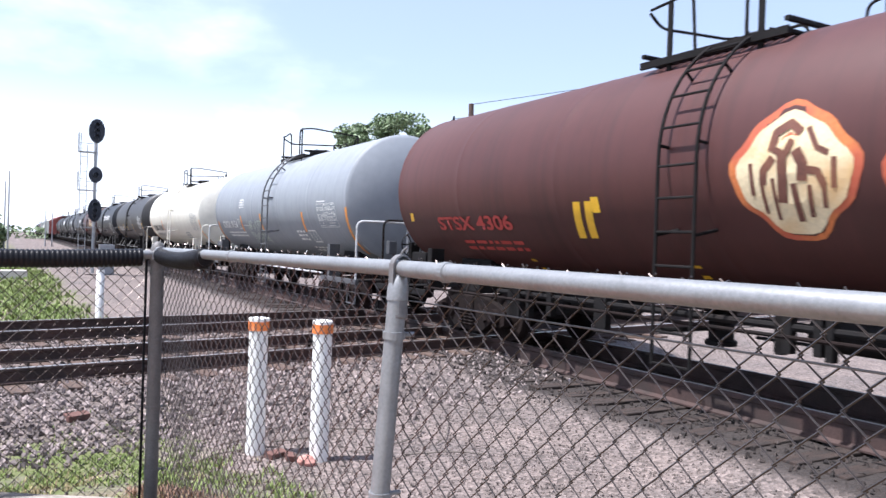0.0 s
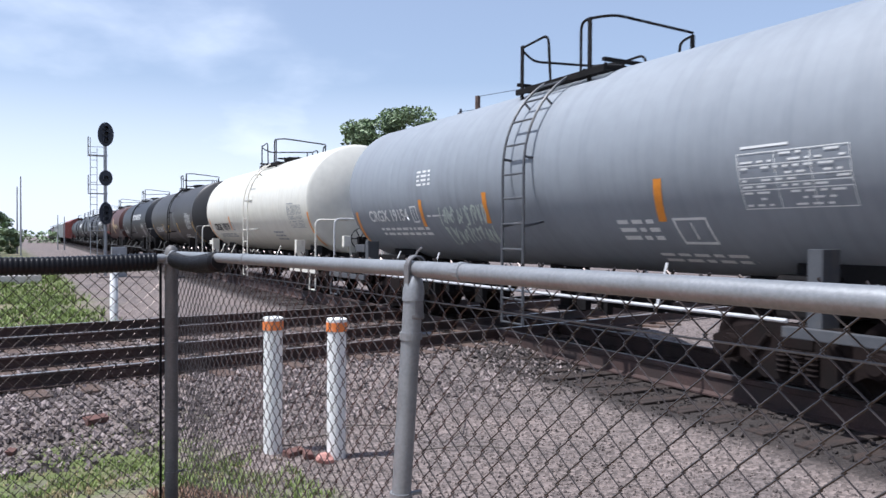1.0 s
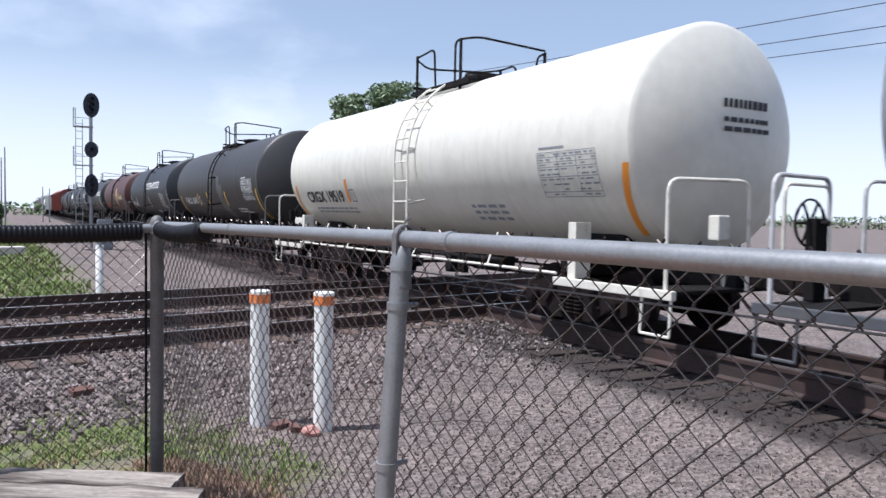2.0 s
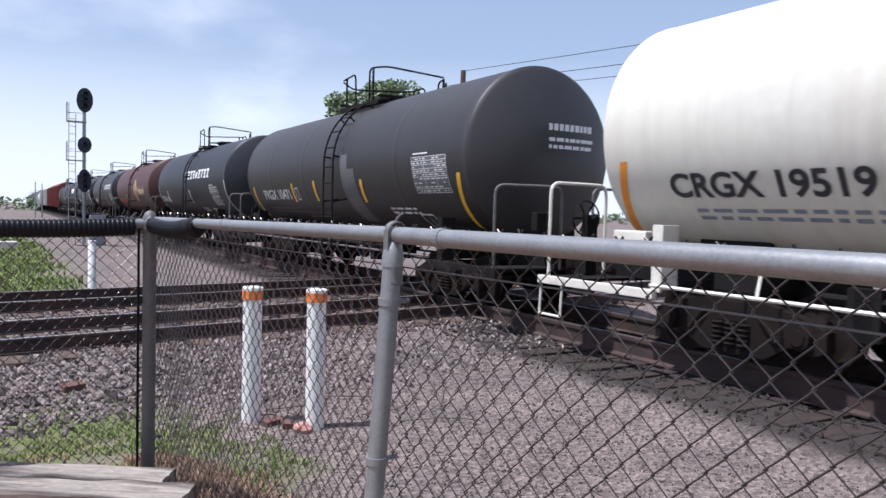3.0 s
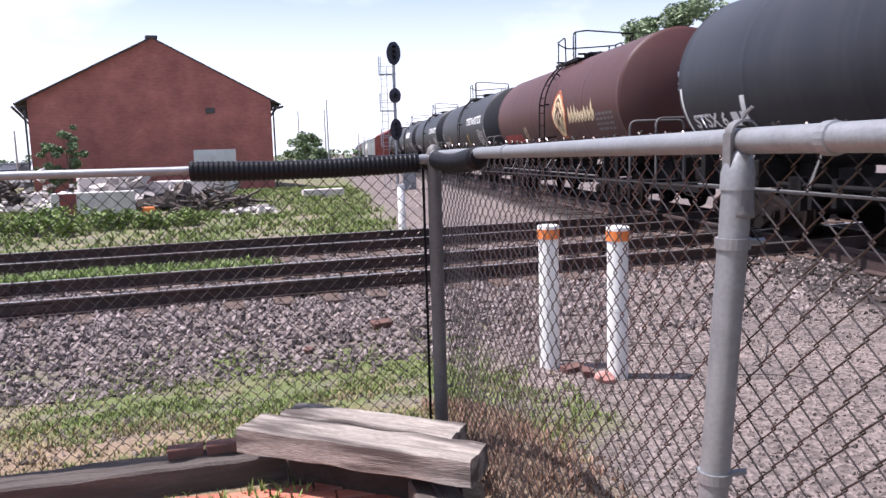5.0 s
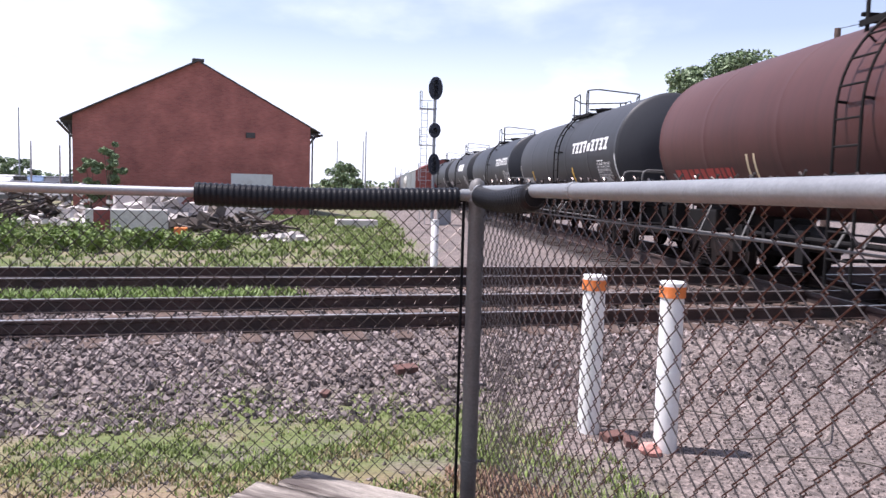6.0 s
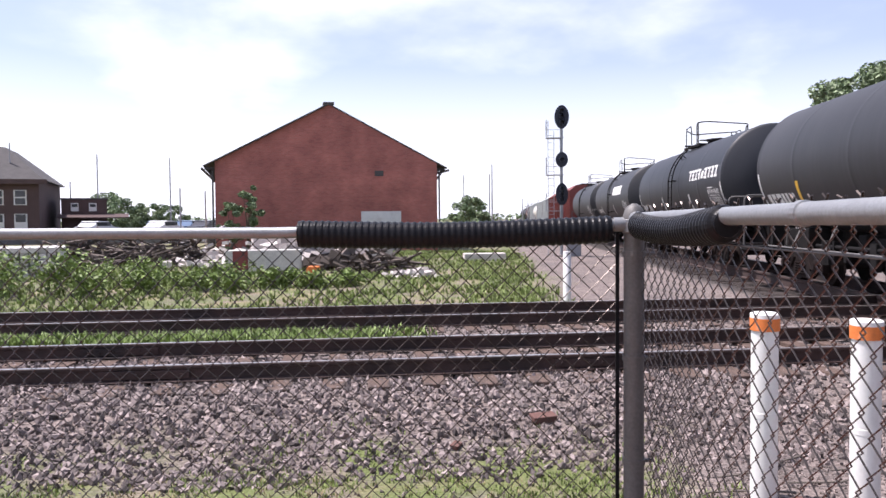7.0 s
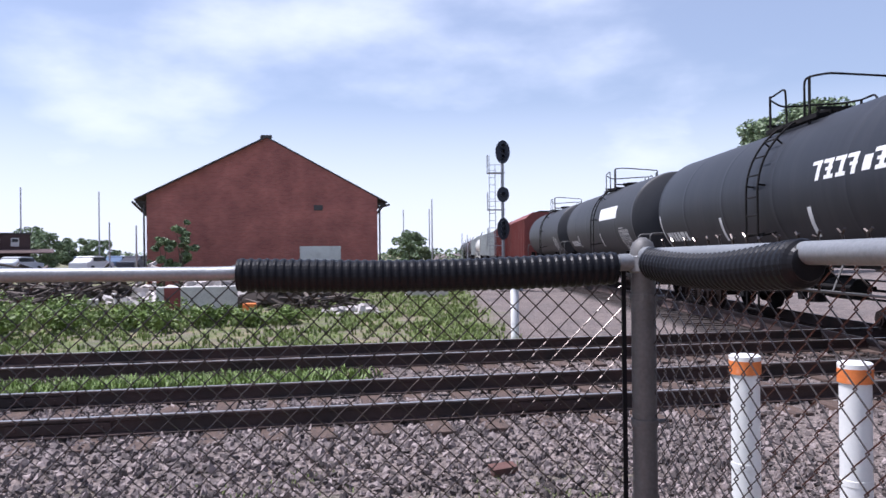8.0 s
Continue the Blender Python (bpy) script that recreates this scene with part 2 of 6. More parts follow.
# ---------------------------------------------------------------- ground
def ground_material():
    m = material("yard ground", (0.165, 0.132, 0.119), 0.95, 0, 0.35, 1.2, 22, 0.6, (0.12, 0.10, 0.094), (0.48, 0.7))
    n, l = m.node_tree.nodes, m.node_tree.links
    b = n["Principled BSDF"]
    src = b.inputs["Base Color"].links[0].from_socket
    pos = n.new("ShaderNodeNewGeometry").outputs["Position"]
    # pebbles
    vor = n.new("ShaderNodeTexVoronoi")
    vor.inputs["Scale"].default_value = 26
    l.new(pos, vor.inputs["Vector"])
    hue = n.new("ShaderNodeSeparateColor")
    l.new(vor.outputs["Color"], hue.inputs["Color"])
    pr = n.new("ShaderNodeMapRange")
    pr.inputs["To Min"].default_value, pr.inputs["To Max"].default_value = 0.55, 1.5
    l.new(hue.outputs["Red"], pr.inputs["Value"])
    mul = n.new("ShaderNodeVectorMath")
    mul.operation = "SCALE"
    l.new(src, mul.inputs[0])
    l.new(pr.outputs["Result"], mul.inputs["Scale"])
    # grass by zone
    sep = n.new("ShaderNodeSeparateXYZ")
    l.new(pos, sep.inputs["Vector"])

    def op(kind, a, b=None, c=None):
        q = n.new("ShaderNodeMath")
        q.operation = kind
        for i, v in enumerate((a, b, c)):
            if v is None:
                continue
            if isinstance(v, (int, float)):
                q.inputs[i].default_value = v
            else:
                l.new(v, q.inputs[i])
        return q.outputs[0]

    def ramp01(v, lo, hi):
        q = n.new("ShaderNodeMapRange")
        q.interpolation_type = "SMOOTHSTEP"
        q.inputs["From Min"].default_value, q.inputs["From Max"].default_value = lo, hi
        l.new(v, q.inputs["Value"])
        return q.outputs["Result"]

    blot = n.new("ShaderNodeTexNoise")
    blot.inputs["Scale"].default_value, blot.inputs["Detail"].default_value = 0.9, 7
    l.new(pos, blot.inputs["Vector"])
    wob = op("MULTIPLY", op("SUBTRACT", blot.outputs["Fac"], 0.5), 3.2)
    x, y = sep.outputs["X"], sep.outputs["Y"]
    yc = op("SUBTRACT", y, op("MULTIPLY", x, CROSS))
    ycw = op("ADD", yc, wob)
    near = op("MULTIPLY", op("SUBTRACT", 1.0, ramp01(ycw, 3.0, 4.0)), op("SUBTRACT", 1.0, ramp01(op("ADD", x, wob), 0.3, 1.5)))
    between = op("MULTIPLY", op("MULTIPLY", ramp01(ycw, 7.3, 7.8), op("SUBTRACT", 1.0, ramp01(ycw, 8.8, 9.2))), op("SUBTRACT", 1.0, ramp01(op("ADD", x, wob), -2.6, -0.6)))
    beyond = op("MULTIPLY", ramp01(ycw, 11.2, 12.4), op("SUBTRACT", 1.0, ramp01(op("ADD", x, op("ADD", wob, op("MULTIPLY", y, -0.05))), 0.9, 1.9)))
    grass = op("MINIMUM", 1.0, op("ADD", near, op("ADD", between, beyond)))
    patch = n.new("ShaderNodeTexNoise")
    patch.inputs["Scale"].default_value, patch.inputs["Detail"].default_value = 1.7, 8
    l.new(pos, patch.inputs["Vector"])
    bare = ramp01(patch.outputs["Fac"], 0.58, 0.42)
    grass = op("MULTIPLY", grass, op("ADD", 0.45, op("MULTIPLY", bare, 0.55)))
    gc = n.new("ShaderNodeMix")
    gc.data_type = "RGBA"
    gc.inputs["A"].default_value, gc.inputs["B"].default_value = (0.115, 0.14, 0.042, 1), (0.22, 0.185, 0.105, 1)
    l.new(ramp01(blot.outputs["Fac"], 0.42, 0.66), gc.inputs["Factor"])
    mix = n.new("ShaderNodeMix")
    mix.data_type = "RGBA"
    l.new(grass, mix.inputs["Factor"])
    l.new(mul.outputs["Vector"], mix.inputs["A"])
    l.new(gc.outputs["Result"], mix.inputs["B"])
    # darker bed along the train's track
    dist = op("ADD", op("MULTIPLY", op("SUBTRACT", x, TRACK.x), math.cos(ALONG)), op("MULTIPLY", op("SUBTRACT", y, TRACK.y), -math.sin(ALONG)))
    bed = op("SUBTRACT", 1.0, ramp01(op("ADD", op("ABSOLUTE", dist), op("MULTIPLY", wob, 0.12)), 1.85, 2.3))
    bed_mix = n.new("ShaderNodeMix")
    bed_mix.data_type = "RGBA"
    bed_mix.inputs["B"].default_value = (0.022, 0.017, 0.015, 1)
    l.new(op("MULTIPLY", bed, 0.92), bed_mix.inputs["Factor"])
    l.new(mix.outputs["Result"], bed_mix.inputs["A"])
    mix = bed_mix
    # dry red-brown soil along the fence
    soil = n.new("ShaderNodeMix")
    soil.data_type = "RGBA"
    soil.inputs["B"].default_value = (0.25, 0.165, 0.11, 1)
    edge = op("MULTIPLY", op("SUBTRACT", 1.0, ramp01(op("ADD", y, op("MULTIPLY", wob, 0.35)), 0.5, 1.3)), op("SUBTRACT", 1.0, ramp01(op("ADD", x, op("MULTIPLY", wob, 0.5)), 0.4, 1.3)))
    l.new(op("MULTIPLY", edge, 0.7), soil.inputs["Factor"])
    l.new(mix.outputs["Result"], soil.inputs["A"])
    l.new(soil.outputs["Result"], b.inputs["Base Color"])
    bp = n.new("ShaderNodeBump")
    bp.inputs["Strength"].default_value, bp.inputs["Distance"].default_value = 0.8, 0.03
    l.new(vor.outputs["Distance"], bp.inputs["Height"])
    l.new(bp.outputs["Normal"], b.inputs["Normal"])
    return m


GROUND = ground_material()


def spaced(lo, hi, fine_lo, fine_hi, step):
    xs, v = [], fine_lo
    while v < fine_hi:
        xs.append(v)
        v += step
    g = step
    while v < hi:
        xs.append(v)
        g *= 1.35
        v += g
    xs.append(hi)
    v, g, left = fine_lo, step, []
    while v > lo:
        g *= 1.35
        v -= g
        left.append(max(v, lo))
    return left[::-1] + xs


def build_ground():
    xs, ys = spaced(-1500, 1500, -9, 11, 0.16), spaced(-400, 2500, -6, 15, 0.16)
    verts = [(x, y, ground_height(x, y)) for y in ys for x in xs]
    w = len(xs)
    faces = [(j * w + i, j * w + i + 1, (j + 1) * w + i + 1, (j + 1) * w + i) for j in range(len(ys) - 1) for i in range(w - 1)]
    me = bpy.data.meshes.new("ground")
    me.from_pydata(verts, [], faces)
    me.materials.append(GROUND)
    for p in me.polygons:
        p.use_smooth = True
    tagged(new("ground", me), "grey gravel yard with patchy grass", "ground", kind="structure")


build_ground()


# ---------------------------------------------------------------- tracks
RAIL_PROFILE = [(-0.07, -0.175), (0.07, -0.175), (0.07, -0.163), (0.012, -0.145), (0.010, -0.045), (0.036, -0.036), (0.037, -0.010), (0.028, 0.0), (-0.028, 0.0), (-0.037, -0.010), (-0.036, -0.036), (-0.010, -0.045), (-0.012, -0.145), (-0.07, -0.163)]


def rail(parent, y0, y1, x, k=1.0, head=None):
    """A flat-bottomed rail along y, in the space of its track."""
    bm = bmesh.new()
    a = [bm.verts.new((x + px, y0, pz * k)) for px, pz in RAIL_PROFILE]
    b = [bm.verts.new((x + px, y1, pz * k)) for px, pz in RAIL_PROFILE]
    c = len(a)
    for i in range(c):
        f = bm.faces.new((a[i], a[(i + 1) % c], b[(i + 1) % c], b[i]))
        f.material_index = 1 if i == 7 else 0
    bm.faces.new(a)
    bm.faces.new(b)
    bmesh.ops.recalc_face_normals(bm, faces=bm.faces[:])
    return part("rail", bm, [RAILRUST, head or RAILTOP], parent, "rusty steel rail with a polished head")


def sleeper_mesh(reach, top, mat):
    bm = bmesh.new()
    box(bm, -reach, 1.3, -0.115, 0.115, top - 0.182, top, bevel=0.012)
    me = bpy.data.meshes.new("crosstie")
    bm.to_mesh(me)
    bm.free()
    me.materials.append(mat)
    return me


SLEEPER = sleeper_mesh(1.3, -0.178, TIEWOOD)
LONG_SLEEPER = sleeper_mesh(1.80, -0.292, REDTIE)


def track(name, m, y0, y1, tie0, tie1, label, k=1.0, head=None, tie=SLEEPER):
    root = empty(name, m)
    tagged(root, label, "railway track", kind="structure")
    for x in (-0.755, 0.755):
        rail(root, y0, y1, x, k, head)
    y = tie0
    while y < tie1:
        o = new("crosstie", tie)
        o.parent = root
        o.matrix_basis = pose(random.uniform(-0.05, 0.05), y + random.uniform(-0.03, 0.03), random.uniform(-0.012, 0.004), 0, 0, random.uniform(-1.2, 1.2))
        y += 0.54
    return root


def joint_bar(root, x, y, side):
    """A bolted joint bar on a rail."""
    bm = bmesh.new()
    box(bm, x + side * 0.012, x + side * 0.034, y - 0.46, y + 0.46, -0.142, -0.050, bevel=0.006)
    for k in range(6):
        rod(bm, (x + side * 0.03, y - 0.38 + 0.152 * k, -0.096), (x + side * 0.055, y - 0.38 + 0.152 * k, -0.096), 0.016, 6)
    part("joint_bar", bm, RAILRUST, root, "rusty bolted joint bar")


TRAIN_TRACK = track("track_1", train_pose(0), -60, 420, -14, 36, "railway track under the tank cars on weathered crossties", 1.65, SHADEDHEAD, LONG_SLEEPER)
CROSS_TRACKS = []
for i, cy in enumerate(CROSS_Y):
    turn = math.degrees(math.atan(CROSS))
    CROSS_TRACKS.append(track("track_%d" % (i + 2), pose(0, cy, 0, 0, 0, -90 + turn), -90, 90, -9, 12, "rusty railway track crossing the yard"))
joint_bar(CROSS_TRACKS[0], 0.755, 0.9, 1)
joint_bar(CROSS_TRACKS[0], 0.755, -3.9, 1)
joint_bar(CROSS_TRACKS[0], -0.755, -4.6, 1)


# ---------------------------------------------------------------- fence
def chain_link(bm, length, z0, z1, barb, seed, step=0.071):
    """Woven wire in the plane y = 0 from x = 0 to length: zigzag wires that hook into their neighbours."""
    rnd = random.Random(seed)
    half, r = step / 2, 0.0021
    rows = int((z1 - z0) / half)
    for i in range(int(length / half)):
        x0 = i * half
        pts = []
        for j in range(rows + 1):
            side = (i + j) % 2
            sag = 0.010 * math.sin(x0 * 2.3 + j * 0.13) + 0.006 * math.sin(x0 * 7.1)
            pts.append(Vector((x0 + (half / 2 if side else -half / 2) * 1.05, (0.004 if side else -0.004) + sag, z1 - (rows - j) * half)))
        ring = None
        for j, p in enumerate(pts):
            a = pts[max(0, j - 1)]
            quad = [bm.verts.new(p + Vector(d) * r) for d in ((1.3, 0, 0), (0, 1, 0), (-1.3, 0, 0), (0, -1, 0))]
            if ring:
                for k in range(4):
                    bm.faces.new((ring[k], ring[(k + 1) % 4], quad[(k + 1) % 4], quad[k]))
            ring = quad
        if barb and (i + rows) % 2:
            top = pts[-1]
            h = 0.022 + rnd.random() * 0.008
            tip = top + Vector((rnd.uniform(-0.004, 0.004), -0.006, h))
            rod(bm, top, tip, 0.0040, 5)
            for side in (-1, 1):
                rod(bm, tip, tip + Vector((side * rnd.uniform(0.008, 0.014), rnd.uniform(-0.006, 0.002), rnd.uniform(0.004, 0.013))), 0.0028, 5)


def post(parent, x, y, r, top, foot, mat, label, lean=(0, 0)):
    bm = bmesh.new()
    lathe(bm, [(r, foot), (r, top - 0.02), (r * 1.12, top - 0.02), (r * 1.12, top + 0.01), (r * 0.8, top + 0.045), (r * 0.25, top + 0.06)], 20)
    m = pose(x, y, 0)
    m[0][2], m[1][2] = lean
    bmesh.ops.transform(bm, verts=bm.verts[:], matrix=m)
    return part("post", bm, mat, parent, label, smooth=True)


def band(parent, x, y, z, r, mat=GALV):
    bm = bmesh.new()
    lathe(bm, [(r, z - 0.010), (r + 0.004, z - 0.010), (r + 0.004, z + 0.010), (r, z + 0.010)], 20, Matrix.Translation((x, y, 0)))
    rod(bm, (x + r, y, z), (x + r + 0.035, y, z), 0.007, 6)
    part("tension_band", bm, mat, parent)


def rail_pipe(parent, pts, r):
    bm = bmesh.new()
    bar(bm, pts, r, 16)
    return part("top_rail", bm, GALV, parent, "galvanised steel top rail", smooth=True)


CASTCAP = material("cast aluminium cap", (0.17, 0.165, 0.165), 0.6, 0.3, 0.2, 14, 90, 0.1)


def build_fence():
    root = empty("fence_yard_side")
    tagged(root, "galvanised chain-link fence beside the gravel yard", "fence")
    zt = FENCE
    rail_pipe(root, [(0.0, -0.03, zt - 0.033), (0.0, -2.73, zt - 0.010), (0.0, -6.6, zt - 0.004)], 0.0225)
    for y, dz in ((-1.31, -0.022), (-2.96, -0.010), (-4.31, -0.007)):
        bm = bmesh.new()
        lathe(bm, [(0.0228, -0.012), (0.0262, -0.010), (0.0262, 0.010), (0.0228, 0.012)], 16, Matrix.Translation((0, y, zt + dz)) @ Matrix.Rotation(radians(90), 4, "X"))
        part("rail_coupling", bm, GALV, root)
    post(root, -0.100, -2.735, 0.0262, zt - 0.075, -0.35, GALV, "galvanised line post", (0.0645, 0.0))
    # the line post's loop cap, which carries the rail
    bm = bmesh.new()
    lathe(bm, [(0.0270, -0.145), (0.0290, -0.142), (0.0290, -0.135), (0.0275, -0.130), (0.0265, -0.082), (0.020, -0.080)], 20, Matrix.Translation((-0.006, -2.735, zt)))
    lathe(bm, [(0.0235, -0.012), (0.028, -0.011), (0.028, 0.011), (0.0235, 0.012)], 20, Matrix.Translation((0, -2.735, zt)) @ Matrix.Rotation(radians(90), 4, "X"), cap=False)
    box(bm, -0.030, -0.024, -2.747, -2.723, zt - 0.085, zt + 0.004)
    bar(bm, [(0.0, -2.735, zt + 0.028), (0.003, -2.74, zt + 0.038), (0.008, -2.752, zt + 0.048)], 0.0035, 6)
    part("loop_cap", bm, CASTCAP, root, "dark cast loop cap", smooth=True)
    for z in (1.33, 0.90, 0.45):
        band(root, -0.100 + 0.0645 * z, -2.735, z, 0.0268)
    post(root, -0.005, -5.76, 0.030, zt - 0.05, -0.35, GALV, "galvanised line post")
    bm = bmesh.new()
    chain_link(bm, 6.5, -0.02, zt - 0.020, True, 3)
    bmesh.ops.transform(bm, verts=bm.verts[:], matrix=pose(0.035, -0.045, 0, 0, 0, -90))
    tagged(part("chain_link", bm, WIRE, root, "woven wire mesh"), kind="stuff")
    bm = bmesh.new()
    rod(bm, (0.028, -0.05, 1.421), (0.028, -6.5, 1.424), 0.0021, 6)
    part("tension_wire", bm, DARKSTEEL, root, "thin galvanised tension wire below the rail")

    left = empty("fence_track_side")
    tagged(left, "chain-link fence facing the crossing tracks", "fence")
    rail_pipe(left, [(-0.03, 0.0, zt - 0.052), (-1.3, 0.03, zt - 0.073), (-5.0, 0.04, zt - 0.058)], 0.021)
    post(left, 0.0, 0.0, 0.037, zt - 0.037, -0.3, DARKSTEEL, "grey steel corner post", (0.0, 0.0))
    for z in (1.36, 0.98, 0.60, 0.24):
        band(left, 0.0, 0.0, z, 0.0375, DARKSTEEL)
    bm = bmesh.new()
    box(bm, -0.063, -0.050, 0.012, 0.020, 0.02, zt - 0.06)
    part("tension_bar", bm, SLEEVE, left, "black flat tension bar")
    bm = bmesh.new()
    chain_link(bm, 4.9, -0.02, zt - 0.078, False, 5)
    bmesh.ops.transform(bm, verts=bm.verts[:], matrix=pose(-0.06, 0.035, 0, 0, 0, 180))
    tagged(part("chain_link", bm, WIRE, left, "woven wire mesh"), kind="stuff")
    post(left, -3.03, 0.02, 0.030, zt - 0.06, -0.3, GALV, "galvanised line post")
    # rail-end cups and brace band at the corner
    bm = bmesh.new()
    rod(bm, (0, -0.02, zt - 0.033), (0, -0.075, zt - 0.033), 0.027, 16)
    rod(bm, (-0.02, 0, zt - 0.052), (-0.075, 0.001, zt - 0.053), 0.026, 16)
    lathe(bm, [(0.038, zt - 0.085), (0.043, zt - 0.080), (0.043, zt - 0.035), (0.038, zt - 0.030)], 20)
    part("rail_end", bm, GALV, left, "galvanised rail end cup", smooth=True)


build_fence()


def corrugated(name, pts, r, label, droop):
    """A split corrugated pipe drawn over a fence rail."""
    bm = bmesh.new()
    a, b = Vector(pts[0]), Vector(pts[1])
    d = b - a
    steps = int(d.length / 0.006)
    q = d.to_track_quat("Z", "Y").to_matrix()
    n, rings = 28, []
    for i in range(steps + 1):
        t = i / steps
        c = a + d * t - Vector((0, 0, droop * math.sin(math.pi * t)))
        rr = r * (1 + 0.032 * (1 if (i // 2) % 2 else -1)) * (1 + 0.02 * math.sin(9 * t))
        rr *= 1.0 - 0.30 * smooth(0.97, 1.0, t) * (1 if droop > 0.014 else 0)
        rings.append([bm.verts.new(c + q @ Vector((rr * math.cos(2 * math.pi * k / n), rr * math.sin(2 * math.pi * k / n) * 1.04, 0))) for k in range(n)])
    if droop > 0.014:
        shut = [bm.verts.new(b + (v.co - b) * 0.46 + Vector((0, 0, 0.012)) + d.normalized() * 0.004) for v in rings[-1]]
        rings.append(shut)
    for u, v in zip(rings, rings[1:]):
        for k in range(n):
            bm.faces.new((u[k], u[(k + 1) % n], v[(k + 1) % n], v[k]))
    ob = finish(name, bm, SLEEVE)
    sol = ob.modifiers.new("wall", "SOLIDIFY")
    sol.thickness, sol.offset = 0.004, -1
    return tagged(ob, label, "drain pipe")


corrugated("corrugated_pipe", [(-0.085, 0.003, FENCE - 0.070), (-1.222, 0.028, FENCE - 0.078)], 0.047, "long black corrugated plastic pipe sleeved over the fence rail", 0.012)
corrugated("corrugated_pipe", [(0.0, -0.085, FENCE - 0.056), (0.0, -0.915, FENCE - 0.044)], 0.045, "short black corrugated plastic pipe sagging on the fence rail", 0.016)


# ---------------------------------------------------------------- yard things
def marker(x, y, r, foot, top, name="marker_post", cap=True, label=""):
    root = empty(name, pose(x, y, 0))
    tagged(root, label, "marker post", group="pipe markers" if cap else "")
    bm = bmesh.new()
    lathe(bm, [(r, foot), (r, top - 0.13), (r * 0.98, top - 0.128), (r * 0.98, top - 0.02)], 28)
    part("pipe", bm, WHITEPVC, root, "white plastic pipe", smooth=True)
    bm = bmesh.new()
    lathe(bm, [(r * 1.0, (foot + top) / 2 - 0.02), (r * 1.025, (foot + top) / 2 - 0.018), (r * 1.025, (foot + top) / 2 + 0.018), (r * 1.0, (foot + top) / 2 + 0.02)], 28, cap=False)
    part("pipe_joint", bm, WHITEPVC, root)
    if cap:
        bm = bmesh.new()
        lathe(bm, [(r * 1.02, top - 0.12), (r * 1.10, top - 0.118), (r * 1.10, top - 0.035), (r * 1.04, top - 0.033)], 28, cap=False)
        part("colour_band", bm, ORANGE, root, "faded orange band", smooth=True)
        bm = bmesh.new()
        lathe(bm, [(r * 1.09, top - 0.036), (r * 1.09, top - 0.008), (r * 0.98, top), (r * 0.2, top + 0.003)], 28)
        part("cap", bm, WHITEPVC, root, "white cap", smooth=True)
    return root


marker(1.488, 2.40, 0.088, -0.55, 0.838, label="white pipe marker with an orange band, standing in gravel")
marker(1.945, 1.975, 0.088, -0.55, 0.842, label="white pipe marker with an orange band, beside broken bricks")

# ---------------------------------------------------------------- tank cars
R_TANK, Z_TANK, HALF, HEAD, TRUCK, WHEEL = 1.5, 2.62, 6.66, 0.36, 4.85, 0.42


def head_depth(q):
    """How far a dished tank end stands out at the share q of its radius."""
    return HEAD * max(0.0, 1 - q ** 2.4)


def tank_mesh(bm, n=72):
    shares = [0.001, 0.2, 0.3, 0.45, 0.6, 0.72, 0.82, 0.89, 0.95, 1.0]
    prof = [(R_TANK * q, -HALF - head_depth(q)) for q in shares]
    prof[-1] = (R_TANK, -HALF)
    prof += [(R_TANK + 0.004, -HALF + 0.01), (R_TANK + 0.004, -HALF + 0.035), (R_TANK, -HALF + 0.05)]
    ends = list(prof)
    prof.append((R_TANK, -HALF + 0.2))
    for seam in (-4.0, -1.33, 1.33, 4.0):
        prof += [(R_TANK, seam - 0.16), (R_TANK, seam - 0.03), (R_TANK + 0.003, seam - 0.012), (R_TANK + 0.003, seam + 0.012), (R_TANK, seam + 0.03), (R_TANK, seam + 0.16)]
    prof.append((R_TANK, HALF - 0.62))
    prof += [(r, -y - 0.40) for r, y in ends[::-1]]
    lathe(bm, prof, n, Matrix.Translation((0, 0, Z_TANK)), "Y", cap=False)


def skin(y, z, lift=0.005):
    """A place on the tank's flank towards the fence."""
    h = max(-1.0, min(1.0, (z - Z_TANK) / R_TANK))
    a = math.asin(h)
    r = R_TANK + lift
    return Vector((-r * math.cos(a), y, Z_TANK + r * math.sin(a)))


def patch(bm, y0, y1, z0, z1, lift=0.005, slant=0.0):
    """A rectangle of paint or tape laid on the flank."""
    k = max(1, int(abs(z1 - z0) / 0.1))
    w = max(1, int(abs(y1 - y0) / 1.0))
    rows = [[bm.verts.new(skin(y0 + (y1 - y0) * i / w - slant * (z0 + (z1 - z0) * j / k - z0), z0 + (z1 - z0) * j / k, lift)) for i in range(w + 1)] for j in range(k + 1)]
    for a, b in zip(rows, rows[1:]):
        for i in range(w):
            bm.faces.new((a[i], b[i], b[i + 1], a[i + 1]))


def brush(bm, pts, width, lift=0.006):
    """A painted stroke along (y, z) points on the flank."""
    pts = [Vector(p) for p in pts]
    fine = []
    for a, b in zip(pts, pts[1:]):
        for i in range(4):
            fine.append(a.lerp(b, i / 4))
    fine.append(pts[-1])
    left, right = [], []
    for i, p in enumerate(fine):
        d = (fine[min(i + 1, len(fine) - 1)] - fine[max(i - 1, 0)]).normalized()
        s = Vector((-d.y, d.x)) * width / 2
        left.append(bm.verts.new(skin(*(p + s), lift)))
        right.append(bm.verts.new(skin(*(p - s), lift)))
    for i in range(len(fine) - 1):
        bm.faces.new((left[i], left[i + 1], right[i + 1], right[i]))


